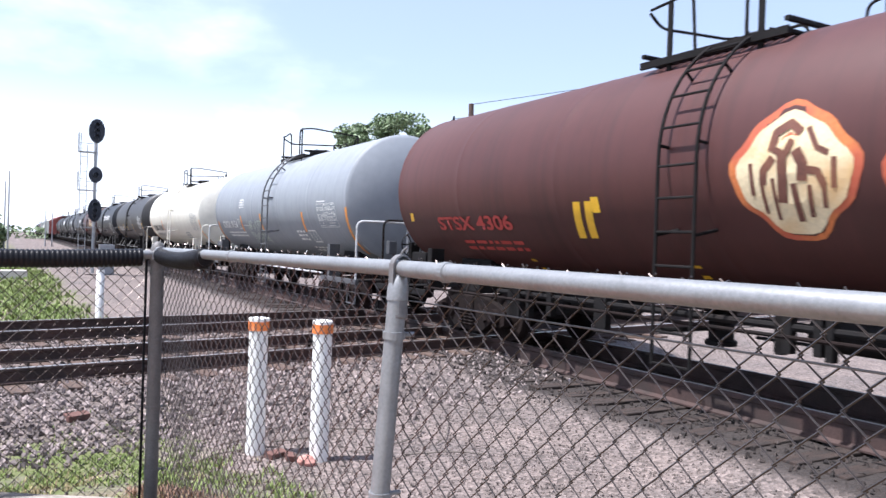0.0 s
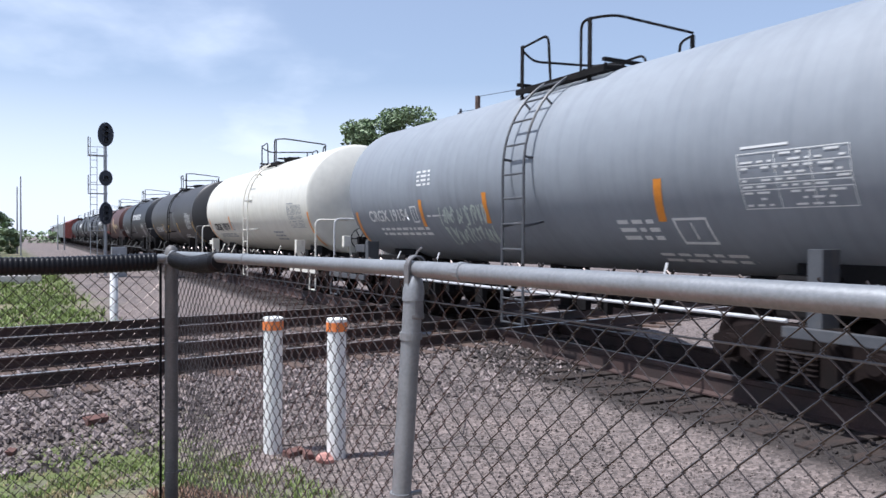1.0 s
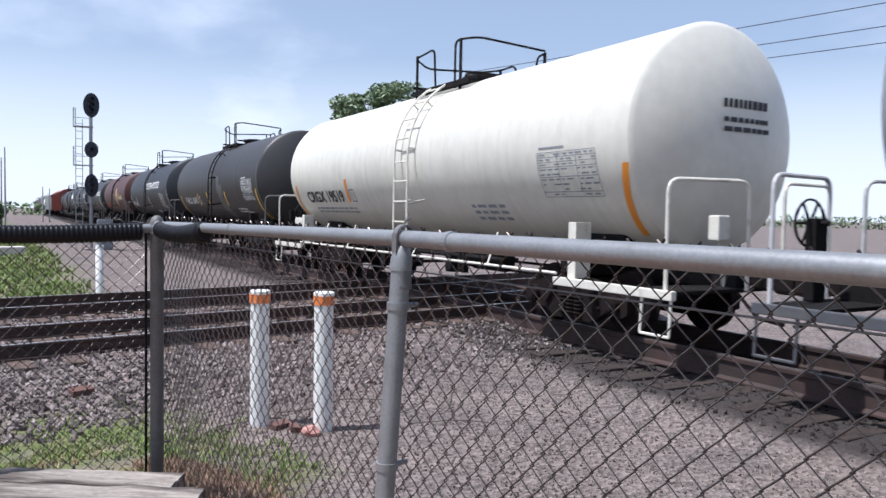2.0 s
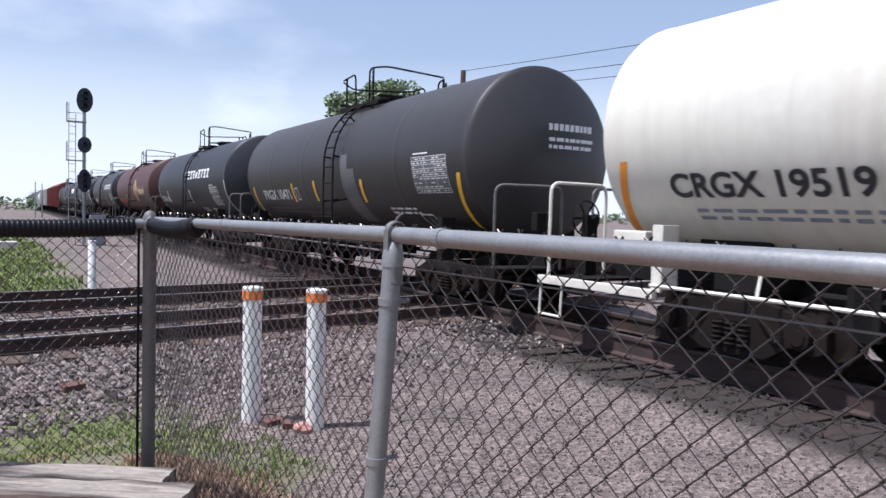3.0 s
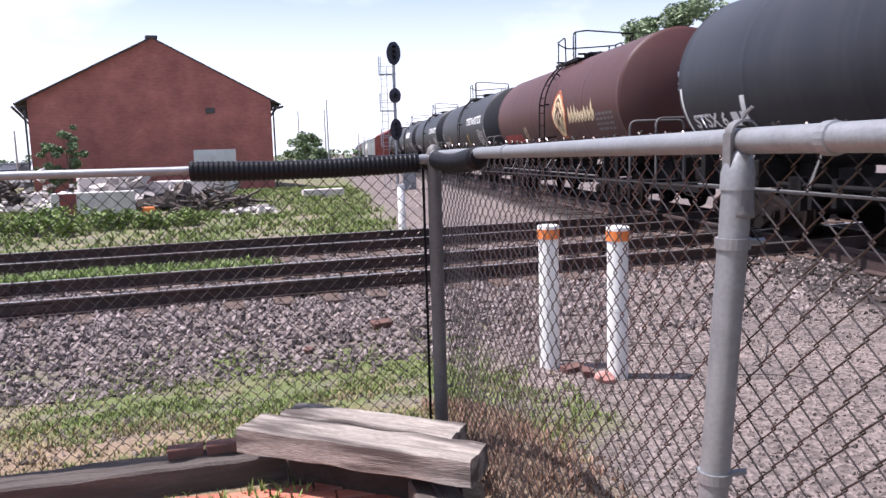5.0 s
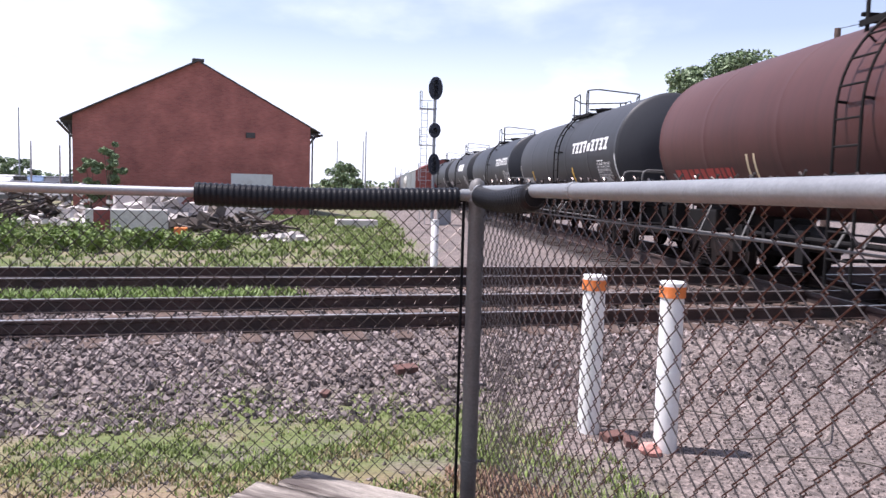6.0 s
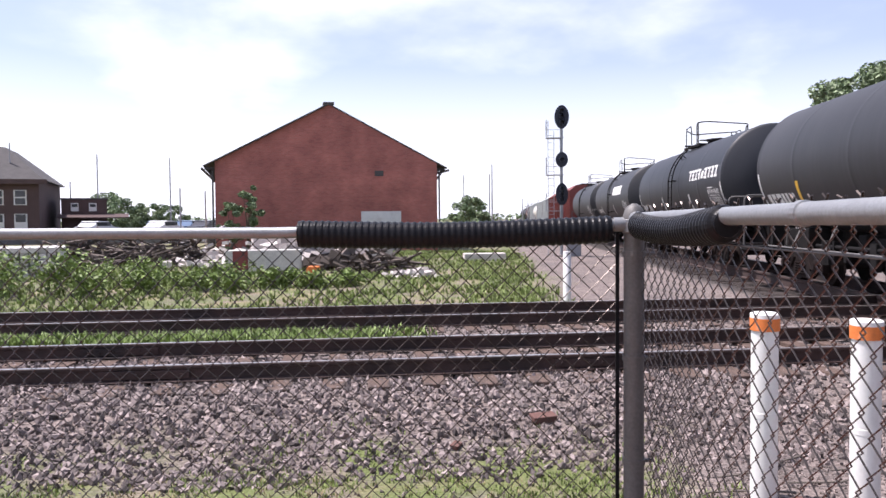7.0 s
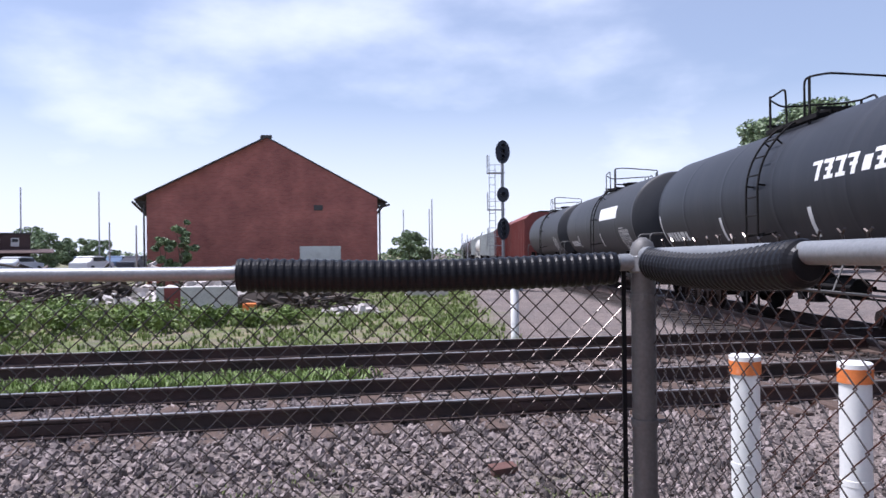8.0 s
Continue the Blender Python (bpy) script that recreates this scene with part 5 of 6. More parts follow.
def station():
    root = empty("brick_station", pose(-7.03, 40.5, 0, 0, 0, 13.8))
    tagged(root, "red brick railway building with a gabled end wall", "building")
    w, eave, ridge, depth, foot = 6.2, 4.70, 7.92, 26.0, -0.7
    bm = bmesh.new()
    front = [bm.verts.new(p) for p in ((-w, 0, foot), (w, 0, foot), (w, 0, eave), (0.0, 0, ridge), (-w, 0, eave))]
    rear = [bm.verts.new(v.co + Vector((0, depth, 0))) for v in front]
    bm.faces.new(front)
    bm.faces.new(rear[::-1])
    for i in (0, 1, 4):
        bm.faces.new((front[i], rear[i], rear[(i + 1) % 5], front[(i + 1) % 5]))
    bmesh.ops.recalc_face_normals(bm, faces=bm.faces[:])
    part("wall", bm, WALLBRICK, root, "red brick walls")
    slope = math.atan2(ridge - eave, w)
    for s in (-1, 1):
        bm = bmesh.new()
        over = 0.65
        box(bm, 0, math.hypot(w, ridge - eave) + over, -0.05, depth + 0.3, 0.005, 0.07)
        m = pose(0, 0, ridge) @ (Matrix.Rotation(slope, 4, "Y") if s > 0 else Matrix.Rotation(math.pi, 4, "Z") @ Matrix.Rotation(slope, 4, "Y") @ Matrix.Translation((0, -depth, 0)))
        bmesh.ops.transform(bm, verts=bm.verts[:], matrix=m)
        part("roof", bm, ROOFING, root, "dark shingled roof slope")
        for k in range(6):
            bm = bmesh.new()
            y = 0.25 + k * 1.6
            box(bm, s * w, s * (w + 0.55), y, y + 0.14, eave - 0.42, eave - 0.28)
            bar(bm, [(s * w, y + 0.07, eave - 0.95), (s * (w + 0.45), y + 0.07, eave - 0.38)], 0.06, 6)
            part("eave_bracket", bm, ROOFING, root, "dark timber eave bracket")
        bm = bmesh.new()
        rod(bm, (s * (w + 0.66), -0.1, eave - 0.40), (s * (w + 0.66), depth, eave - 0.40), 0.07, 8)
        part("gutter", bm, ROOFING, root, "dark gutter")
        bm = bmesh.new()
        rod(bm, (s * (w + 0.12), -0.04, foot), (s * (w + 0.12), -0.04, eave - 0.5), 0.05, 8)
        part("downpipe", bm, ROOFING, root, "dark downpipe")
    bm = bmesh.new()
    box(bm, -0.3, 0.3, -0.06, 0.5, ridge + 0.0, ridge + 0.16, bevel=0.03)
    part("ridge_cap", bm, ROOFING, root, "dark ridge cap")
    bm = bmesh.new()
    box(bm, 1.75, 4.05, -0.05, 0.02, foot, 1.95)
    part("garage_door", bm, WHITEDOOR, root, "white overhead door")
    for k in range(4):
        bm = bmesh.new()
        box(bm, 1.78, 4.02, -0.075, -0.05, -0.55 + k * 0.62, -0.55 + k * 0.62 + 0.57, bevel=0.01)
        part("door_panel", bm, WHITEDOOR, root)
    bm = bmesh.new()
    box(bm, 2.55, 3.05, -0.06, 0.02, 3.95, 4.25, bevel=0.02)
    part("vent", bm, ROOFING, root, "small dark wall vent")


station()


# ---------------------------------------------------------------- distant brick house, cars
OLDBRICK = material("dark old brick", (0.085, 0.055, 0.052), 0.9, 0, 0.25, 1, 12, 0.2)
DARKGLASS = material("dark window glass", (0.03, 0.035, 0.04), 0.12, 0, 0.1, 1, 5, 0.0)


def old_house():
    root = empty("brick_house", pose(-44.4, 57.9, 0, 0, 0, 20))
    tagged(root, "dark brick two-storey house with white windows", "building")
    bm = bmesh.new()
    box(bm, -12, 10.6, 0, 14, -1.0, 5.0)
    part("wall", bm, OLDBRICK, root, "dark brick walls")
    bm = bmesh.new()
    vs = [bm.verts.new(p) for p in ((-12.5, -0.5, 5.0), (11.1, -0.5, 5.0), (11.1, 14.5, 5.0), (-12.5, 14.5, 5.0), (-9, 3.5, 8.2), (7.6, 3.5, 8.0), (7.6, 10, 8.0), (-9, 10, 8.2))]
    for f in ((0, 1, 5, 4), (1, 2, 6, 5), (2, 3, 7, 6), (3, 0, 4, 7), (4, 5, 6, 7), (3, 2, 1, 0)):
        bm.faces.new([vs[i] for i in f])
    part("roof", bm, ROOFING, root, "dark hipped roof")
    bm = bmesh.new()
    box(bm, -12.7, 11.3, -0.7, -0.45, 4.65, 5.05)
    part("cornice", bm, OLDBRICK, root, "heavy dark cornice")
    for x in (9.2, 7.5, 4.4, 2.7, -0.4, -2.1, -5.2, -6.9):
        for z in (2.0, 3.55):
            h = 1.25 if z > 3 else 1.5
            bm = bmesh.new()
            box(bm, x - 0.48, x + 0.48, -0.06, 0.02, z - h / 2 - (0.0 if z > 3 else 0.55), z + h / 2 - (0.0 if z > 3 else 0.55))
            win = part("window", bm, WHITEDOOR, root, "white sash window")
            for k in (-1, 1):
                bm = bmesh.new()
                zc = z - (0.0 if z > 3 else 0.55) + k * h / 4
                box(bm, x - 0.38, x + 0.38, -0.075, -0.06, zc - h / 4 + 0.06, zc + h / 4 - 0.05)
                part("pane", bm, DARKGLASS if (k > 0 or z > 3) else WHITEDOOR, win)


old_house()


def brick_annex():
    """A low brick building with white windows and a lean-to roof beside the house."""
    root = empty("brick_annex", pose(-33.4, 67.6, 0, 0, 0, 25))
    tagged(root, "low old brick building with small white windows", "building")
    bm = bmesh.new()
    box(bm, -2.0, 1.8, 0, 6, -0.6, 3.5)
    part("wall", bm, OLDBRICK, root, "dark brick walls")
    bm = bmesh.new()
    box(bm, -2.1, 1.9, -0.1, 6.1, 3.5, 3.66, bevel=0.03)
    part("roof", bm, ROOFING, root, "flat dark roof edge")
    bm = bmesh.new()
    box(bm, -2.3, 3.6, -1.6, -0.05, 0, 0.08, Matrix.Translation((0, 0, 2.15)) @ Matrix.Rotation(radians(12), 4, "X"))
    part("lean_to_roof", bm, OLDBRICK, root, "dull red lean-to roof")
    for x in (-0.9, 0.6):
        bm = bmesh.new()
        box(bm, x - 0.32, x + 0.32, -0.05, 0.02, 2.45, 3.2)
        win = part("window", bm, WHITEDOOR, root, "small white window")
        bm = bmesh.new()
        box(bm, x - 0.24, x + 0.24, -0.065, -0.05, 2.84, 3.12)
        part("pane", bm, DARKGLASS, win)


brick_annex()


def parked_car(paint):
    root = empty("parked_car")
    tagged(root, "small car parked far off in a lot", "car", group="parked cars")
    bm = bmesh.new()
    prof = [(-2.2, 0.35), (-2.2, 0.85), (-1.2, 0.95), (-0.6, 1.42), (1.0, 1.45), (1.7, 0.98), (2.2, 0.9), (2.2, 0.35)]
    a = [bm.verts.new((x, -0.85, z)) for x, z in prof]
    b = [bm.verts.new((x, 0.85, z)) for x, z in prof]
    bm.faces.new(a)
    bm.faces.new(b[::-1])
    for i in range(len(a)):
        bm.faces.new((a[i], a[(i + 1) % len(a)], b[(i + 1) % len(a)], b[i]))
    bmesh.ops.recalc_face_normals(bm, faces=bm.faces[:])
    bmesh.ops.bevel(bm, geom=bm.edges[:], offset=0.06, segments=2, affect="EDGES")
    part("body", bm, paint, root, smooth=True)
    bm = bmesh.new()
    box(bm, -0.75, 1.25, -0.87, 0.87, 1.0, 1.34)
    part("window", bm, DARKGLASS, root, "dark side windows")
    for x in (-1.4, 1.4):
        for y in (-0.8, 0.8):
            bm = bmesh.new()
            rod(bm, (x, y - 0.1, 0.32), (x, y + 0.1, 0.32), 0.32, 16)
            part("wheel", bm, SLEEVE, root)
    return root


protos = [parked_car(material("car paint %d" % i, c, 0.3, 0, 0.05)) for i, c in enumerate(((0.55, 0.57, 0.6), (0.12, 0.17, 0.26), (0.7, 0.7, 0.7), (0.06, 0.06, 0.07)))]
rnd = random.Random(5)
spots = [(-32 + 2.9 * i + rnd.uniform(-0.5, 0.5), 66 + rnd.uniform(-1, 1) + (i % 2) * 6) for i in range(6)] + [(-29 + 3.1 * i, 82 + (i % 2) * 3) for i in range(5)]
for i, (x, y) in enumerate(spots):
    m = pose(x, y, ground_height(x, y) + 0.45, 0, 0, rnd.choice((80, 100, 95, 260)))
    if i < 4:
        protos[i].matrix_world = m
    else:
        copy_thing(protos[rnd.randrange(4)], m)
bm = bmesh.new()
box(bm, -60, -14.5, 60, 95, -0.5, 0.06, bevel=0.04)
tagged(finish("car_park", bm, material("car park asphalt", (0.12, 0.12, 0.12), 0.9, 0, 0.2, 0.6, 20, 0.2)), "grey asphalt car park", "car park", kind="structure")


# ---------------------------------------------------------------- plants
# Tree leaf colour is lightened to stand in for haze over distance.
LEAF = islands(material("tree leaves", (0.16, 0.215, 0.11), 0.6, 0, 0.25, 2, 20, 0.0), 0.5)
WEED = islands(material("weed leaves", (0.155, 0.22, 0.05), 0.6, 0, 0.25, 2, 20, 0.0), 0.45)
GRASS = islands(material("grass blades", (0.165, 0.215, 0.058), 0.7, 0, 0.3, 2, 20, 0.0), 0.5)
DRYGRASS = islands(material("dry grass blades", (0.30, 0.24, 0.13), 0.8, 0, 0.3, 2, 20, 0.0), 0.5)
DEADWEED = islands(material("dead red-brown weeds", (0.25, 0.155, 0.105), 0.8, 0, 0.3, 2, 20, 0.0), 0.5)
BARK = material("tree bark", (0.10, 0.075, 0.055), 0.95, 0, 0.3, 4, 30, 0.5)


def leaf_cloud(clumps, per, size, rnd, flat=0.75):
    """Small bent leaves scattered in clumps; each clump is (centre, radius)."""
    verts, faces = [], []
    for c, r in clumps:
        for i in range(per):
            d = Vector((rnd.gauss(0, 1), rnd.gauss(0, 1), rnd.gauss(0, 1))).normalized() * r * rnd.random() ** 0.35
            d.z *= flat
            p = Vector(c) + d
            u = Vector((rnd.uniform(-1, 1), rnd.uniform(-1, 1), rnd.uniform(-0.6, 0.6))).normalized()
            v = u.cross(Vector((rnd.uniform(-1, 1), rnd.uniform(-1, 1), rnd.uniform(-1, 1)))).normalized()
            s = size * rnd.uniform(0.6, 1.4)
            k = len(verts)
            verts += [p - u * s, p + v * s * 0.5, p + u * s, p - v * s * 0.5 + Vector((0, 0, s * 0.2))]
            faces += [(k, k + 1, k + 2), (k, k + 2, k + 3)]
    return verts, faces


def leaf_part(name, verts, faces, mat, parent, label=""):
    me = bpy.data.meshes.new(name)
    me.from_pydata(verts, [], faces)
    me.materials.append(mat)
    ob = new(name, me)
    ob.parent = parent
    return tagged(ob, label)


def tree(x, y, height, spread, seed, size=0.22, clumps=46, per=150, low=0.35, label="broad leafy green tree", zbase=-0.5):
    rnd = random.Random(seed)
    root = empty("tree", pose(x, y, zbase))
    tagged(root, label, "tree")
    bm = bmesh.new()
    rod(bm, (0, 0, 0), (0.1, 0, height * 0.45), height * 0.028, 10, height * 0.018)
    cl = []
    for k in range(clumps):
        a = rnd.uniform(0, 2 * math.pi)
        f = rnd.random()
        z = height * (low + (0.95 - low) * rnd.random())
        t = (z / height - low) / (1 - low)
        rr = spread * math.sqrt(max(0.05, 1 - (2 * t - 0.85) ** 2 * 0.75)) * f ** 0.5
        c = Vector((rr * math.cos(a), rr * math.sin(a), z))
        cl.append((c, spread * rnd.uniform(0.16, 0.30)))
        if k % 3 == 0:
            rod(bm, (0.05, 0, height * rnd.uniform(0.25, 0.45)), c, height * 0.009, 6, height * 0.003)
    part("trunk", bm, BARK, root, "brown trunk and limbs", smooth=True)
    v, f = leaf_cloud(cl, per, size, rnd)
    leaf_part("crown", v, f, LEAF, root, "green leafy crown")
    return root


tree(33.2, 57.0, 14.0, 5.0, 1, 0.20, 70, 260, 0.4)
tree(38.5, 55.5, 12.4, 3.4, 2, 0.19, 40, 220, 0.4)
tree(-10.9, 37.2, 3.9, 0.85, 3, 0.09, 24, 160, 0.15, "small leafy tree beside the brick wall")
tree(-11.8, 37.4, 3.0, 0.75, 4, 0.09, 20, 150, 0.15, "dark shrubby tree beside the brick wall")
tree(2.4, 86.0, 4.3, 2.6, 5, 0.2, 30, 130, 0.12, "rounded green bush in the distance")
tree(2.3, 78.0, 3.3, 1.7, 15, 0.2, 22, 110, 0.12, "low green bush by the track")
rnd = random.Random(9)
for i, (az, d, h) in enumerate(((-25.0, 120, 4.8), (-23.6, 125, 6.0), (-22.7, 118, 5.2), (-20.8, 122, 4.6), (-28.5, 125, 6.0), (-30.5, 120, 6.0), (-19.4, 128, 4.4))):
    a = radians(az)
    tree(-0.9 + d * math.sin(a), -3.5 + d * math.cos(a), h, h * 0.6, 20 + i, 0.2, 30, 130, 0.15, "dark green tree on the skyline")
# a low belt of woods closes the distance
bm_v, bm_f = [], []
for i in range(150):
    a = radians(-42 + i * 0.75)
    if -1.5 < math.degrees(a) < 0:
        continue
    d = 210 + rnd.uniform(-12, 12)
    c = Vector((d * math.sin(a), d * math.cos(a), rnd.uniform(0.4, 1.6)))
    v, f = leaf_cloud([(c, rnd.uniform(1.5, 3.0))], 70, 0.5, rnd)
    k = len(bm_v)
    bm_v += v
    bm_f += [tuple(j + k for j in q) for q in f]
me = bpy.data.meshes.new("woods")
me.from_pydata(bm_v, [], bm_f)
me.materials.append(LEAF)
tagged(new("woods", me), "belt of distant green woods", "woods", kind="stuff")


def blades(name, count, area, mat, height, rnd, label, keep=None, width=0.006):
    """Loose blades of grass on the ground inside an area."""
    x0, x1, y0, y1 = area
    verts, faces = [], []
    made = 0
    while made < count:
        x, y = rnd.uniform(x0, x1), rnd.uniform(y0, y1)
        made += 1
        if keep and rnd.random() > keep(x, y):
            continue
        z = ground_height(x, y) - 0.01
        for b in range(4):
            a = rnd.uniform(0, 6.28)
            h = height * rnd.uniform(0.4, 1.3)
            lean = Vector((math.cos(a), math.sin(a), 0)) * h * rnd.uniform(0.1, 0.8)
            p = Vector((x + rnd.uniform(-0.03, 0.03), y + rnd.uniform(-0.03, 0.03), z))
            s = Vector((-math.sin(a), math.cos(a), 0)) * width
            k = len(verts)
            verts += [p - s, p + s, p + lean * 0.4 + Vector((0, 0, h * 0.6)) + s * 0.7, p + lean * 0.4 + Vector((0, 0, h * 0.6)) - s * 0.7, p + lean + Vector((0, 0, h))]
            faces += [(k, k + 1, k + 2, k + 3), (k + 3, k + 2, k + 4)]
    me = bpy.data.meshes.new(name)
    me.from_pydata(verts, [], faces)
    me.materials.append(mat)
    tagged(new(name, me), label, "grass", kind="stuff")


def mott(x, y, s=1.1, off=0.0):
    return smooth(-0.25, 0.35, noise.noise(Vector((x * s, y * s, 7.0 + off))))


rnd = random.Random(21)
near_keep = lambda x, y: (1 - smooth(2.9, 4.3, y - CROSS * x + 0.9 * noise.noise(Vector((x, y, 2))))) * (1 - smooth(0.2, 1.4, x)) * (0.06 + 0.94 * mott(x, y, 1.5))
blades("grass_verge", 24000, (-6, 1.2, 0.1, 4.8), GRASS, 0.042, rnd, "patchy green grass outside the fence", near_keep)
blades("dry_grass", 9000, (-6, 1.5, 0.05, 3.2), DRYGRASS, 0.04, rnd, "dry yellow grass outside the fence", lambda x, y: (1 - smooth(1.2, 3.0, y)) * (1 - smooth(0.3, 1.5, x)) * mott(x, y, 1.3, 4))
blades("dead_weeds", 2300, (0.06, 1.3, -1.6, 1.0), DEADWEED, 0.06, rnd, "dead red-brown weeds at the fence foot", lambda x, y: (1 - smooth(0.3, 1.25, x + 0.25 * abs(y))))
blades("yard_grass", 1500, (0.3, 1.5, 0.6, 2.6), GRASS, 0.06, rnd, "thin grass near the pipe markers", lambda x, y: mott(x, y, 2.0, 2) * 0.7)
blades("track_weeds", 6000, (-9, -0.4, 7.4, 9.1), WEED, 0.13, rnd, "bright green weeds between the tracks", lambda x, y: (1 - smooth(-2.4, -0.6, x)) * (1 - smooth(0.55, 0.85, abs(y - CROSS * x - 8.15))), 0.018)
blades("field_grass", 34000, (-16, 3.6, 11.6, 40), GRASS, 0.13, rnd, "tall grass beyond the tracks", lambda x, y: (1 - smooth(1.2, 2.3, x - 0.05 * (y - 12))) * (0.2 + 0.8 * mott(x, y, 0.5, 5)), 0.02)
blades("patio_weeds", 70, (-1.6, -0.75, -0.75, -0.32), WEED, 0.08, rnd, "small weeds between the paving bricks", None, 0.008)


def weed_bush(x, y, r, h, seed):
    rnd = random.Random(seed)
    root = empty("weed_bush", pose(x, y, ground_height(x, y)))
    tagged(root, "tall green weeds beyond the tracks", "weeds", group="weed bushes")
    bm = bmesh.new()
    cl = []
    for k in range(9):
        a, f = rnd.uniform(0, 6.28), rnd.random()
        top = Vector((r * f * math.cos(a), r * f * math.sin(a), h * rnd.uniform(0.55, 1.0)))
        rod(bm, (top.x * 0.4, top.y * 0.4, 0), top, 0.012, 5, 0.005)
        cl += [(top, r * 0.30), (top * 0.6, r * 0.34)]
    part("stem", bm, WEED, root)
    v, f = leaf_cloud(cl, 60, 0.055, rnd, 1.2)
    leaf_part("leaf", v, f, WEED, root)


for i, (x, y, r, h) in enumerate(((-10.6, 16.6, 0.9, 1.25), (-9.6, 16.0, 0.8, 1.0), (-8.6, 17.0, 0.8, 0.8), (-11.8, 16.4, 1.0, 1.3), (-7.3, 17.6, 0.7, 0.6), (-6.2, 17.2, 0.6, 0.5), (-5.3, 18.2, 0.7, 0.55), (-4.2, 18.0, 0.6, 0.5), (-12.8, 17.0, 1.0, 1.1), (-3.3, 18.4, 0.5, 0.45), (-9.2, 18.5, 0.8, 0.8), (-6.9, 19.2, 0.7, 0.7))):
    weed_bush(x, y, r, h * 0.78, 70 + i)


# ---------------------------------------------------------------- rubble yard
CONCRETE = islands(material("broken concrete", (0.50, 0.455, 0.43), 0.95, 0, 0.25, 3, 30, 0.4), 0.4)
OLDWOOD = islands(material("grey scrap timber", (0.085, 0.068, 0.058), 0.95, 0, 0.3, 3, 30, 0.4), 0.6)


def rubble(x, y, rx, ry, h, count, mat, seed, size, label, long=False):
    rnd = random.Random(seed)
    bm = bmesh.new()
    for i in range(count):
        a, f = rnd.uniform(0, 6.28), rnd.random() ** 0.5
        px, py = rx * f * math.cos(a), ry * f * math.sin(a)
        pz = h * (1 - f) * rnd.uniform(0.2, 1.0)
        s = size * rnd.uniform(0.5, 1.5)
        d = (s * rnd.uniform(2, 5), s * 0.35, s * 0.22) if long else (s, s * rnd.uniform(0.5, 1), s * rnd.uniform(0.3, 0.6))
        m = pose(px, py, pz + d[2] * 0.3, rnd.uniform(-25, 25), rnd.uniform(-25, 25), rnd.uniform(0, 360))
        box(bm, -d[0] / 2, d[0] / 2, -d[1] / 2, d[1] / 2, -d[2] / 2, d[2] / 2, m)
    ob = finish("rubble_heap", bm, mat)
    ob.location = (x, y, ground_height(x, y))
    tagged(ob, label, "rubble", kind="stuff")


rubble(-6.4, 27.5, 3.2, 1.6, 1.5, 120, CONCRETE, 1, 0.5, "heap of broken pale concrete")
rubble(-9.6, 27.0, 2.6, 1.5, 0.9, 60, CONCRETE, 2, 0.25, "low heap of concrete scraps")
rubble(-12.5, 30.0, 3.4, 2.0, 1.7, 230, OLDWOOD, 3, 0.28, "heap of grey scrap timber", True)
rubble(-16.5, 32.0, 4.0, 2.0, 1.7, 260, OLDWOOD, 4, 0.28, "heap of dark scrap timber", True)
rubble(-2.9, 24.0, 1.6, 1.2, 1.2, 110, OLDWOOD, 5, 0.2, "tangle of broken branches and timber", True)
rubble(-1.7, 21.5, 1.0, 0.9, 0.35, 40, CONCRETE, 6, 0.22, "scattered concrete chips")
rubble(-4.6, 25.6, 1.2, 0.9, 1.1, 34, OLDWOOD, 7, 0.5, "dark heap of scrap timber")
rubble(-10.5, 32.5, 5.5, 1.6, 1.9, 90, CONCRETE, 8, 0.26, "scattered pale scraps")


def crosstie_stack(x, y, turn, rows, cols, mat, label):
    root = empty("timber_stack", pose(x, y, ground_height(x, y), 0, 0, turn))
    tagged(root, label, "timber stack", group="timber stacks")
    rnd = random.Random(int(x * 10))
    for r in range(rows):
        for c in range(cols):
            bm = bmesh.new()
            box(bm, c * 0.27, c * 0.27 + 0.23, rnd.uniform(-0.1, 0.1), 2.6 + rnd.uniform(-0.1, 0.1), r * 0.20, r * 0.20 + 0.18, bevel=0.01)
            part("timber", bm, mat, root)


PALETIMBER = material("bleached timber", (0.50, 0.48, 0.45), 0.9, 0, 0.25, 3, 30, 0.3, random_tint=0.25)
crosstie_stack(-15.6, 22.0, 25, 5, 9, PALETIMBER, "stack of bleached timbers with gaps")
crosstie_stack(-19.0, 28.0, 60, 4, 6, TIEWOOD, "dark stack of old crossties")


def block_thing(name, x, y, size, mat, label, cat, turn=0, extra=None):
    root = empty(name, pose(x, y, ground_height(x, y), 0, 0, turn))
    tagged(root, label, cat)
    bm = bmesh.new()
    box(bm, -size[0] / 2, size[0] / 2, -size[1] / 2, size[1] / 2, 0, size[2], bevel=0.04)
    part("block", bm, mat, root)
    if extra:
        bm = bmesh.new()
        box(bm, -size[0] * 0.40, -size[0] * 0.20, -size[1] / 2 - 0.01, size[1] / 2 + 0.01, 0.02, size[2] - 0.03)
        part("painted_band", bm, extra, root, "dull red painted band")


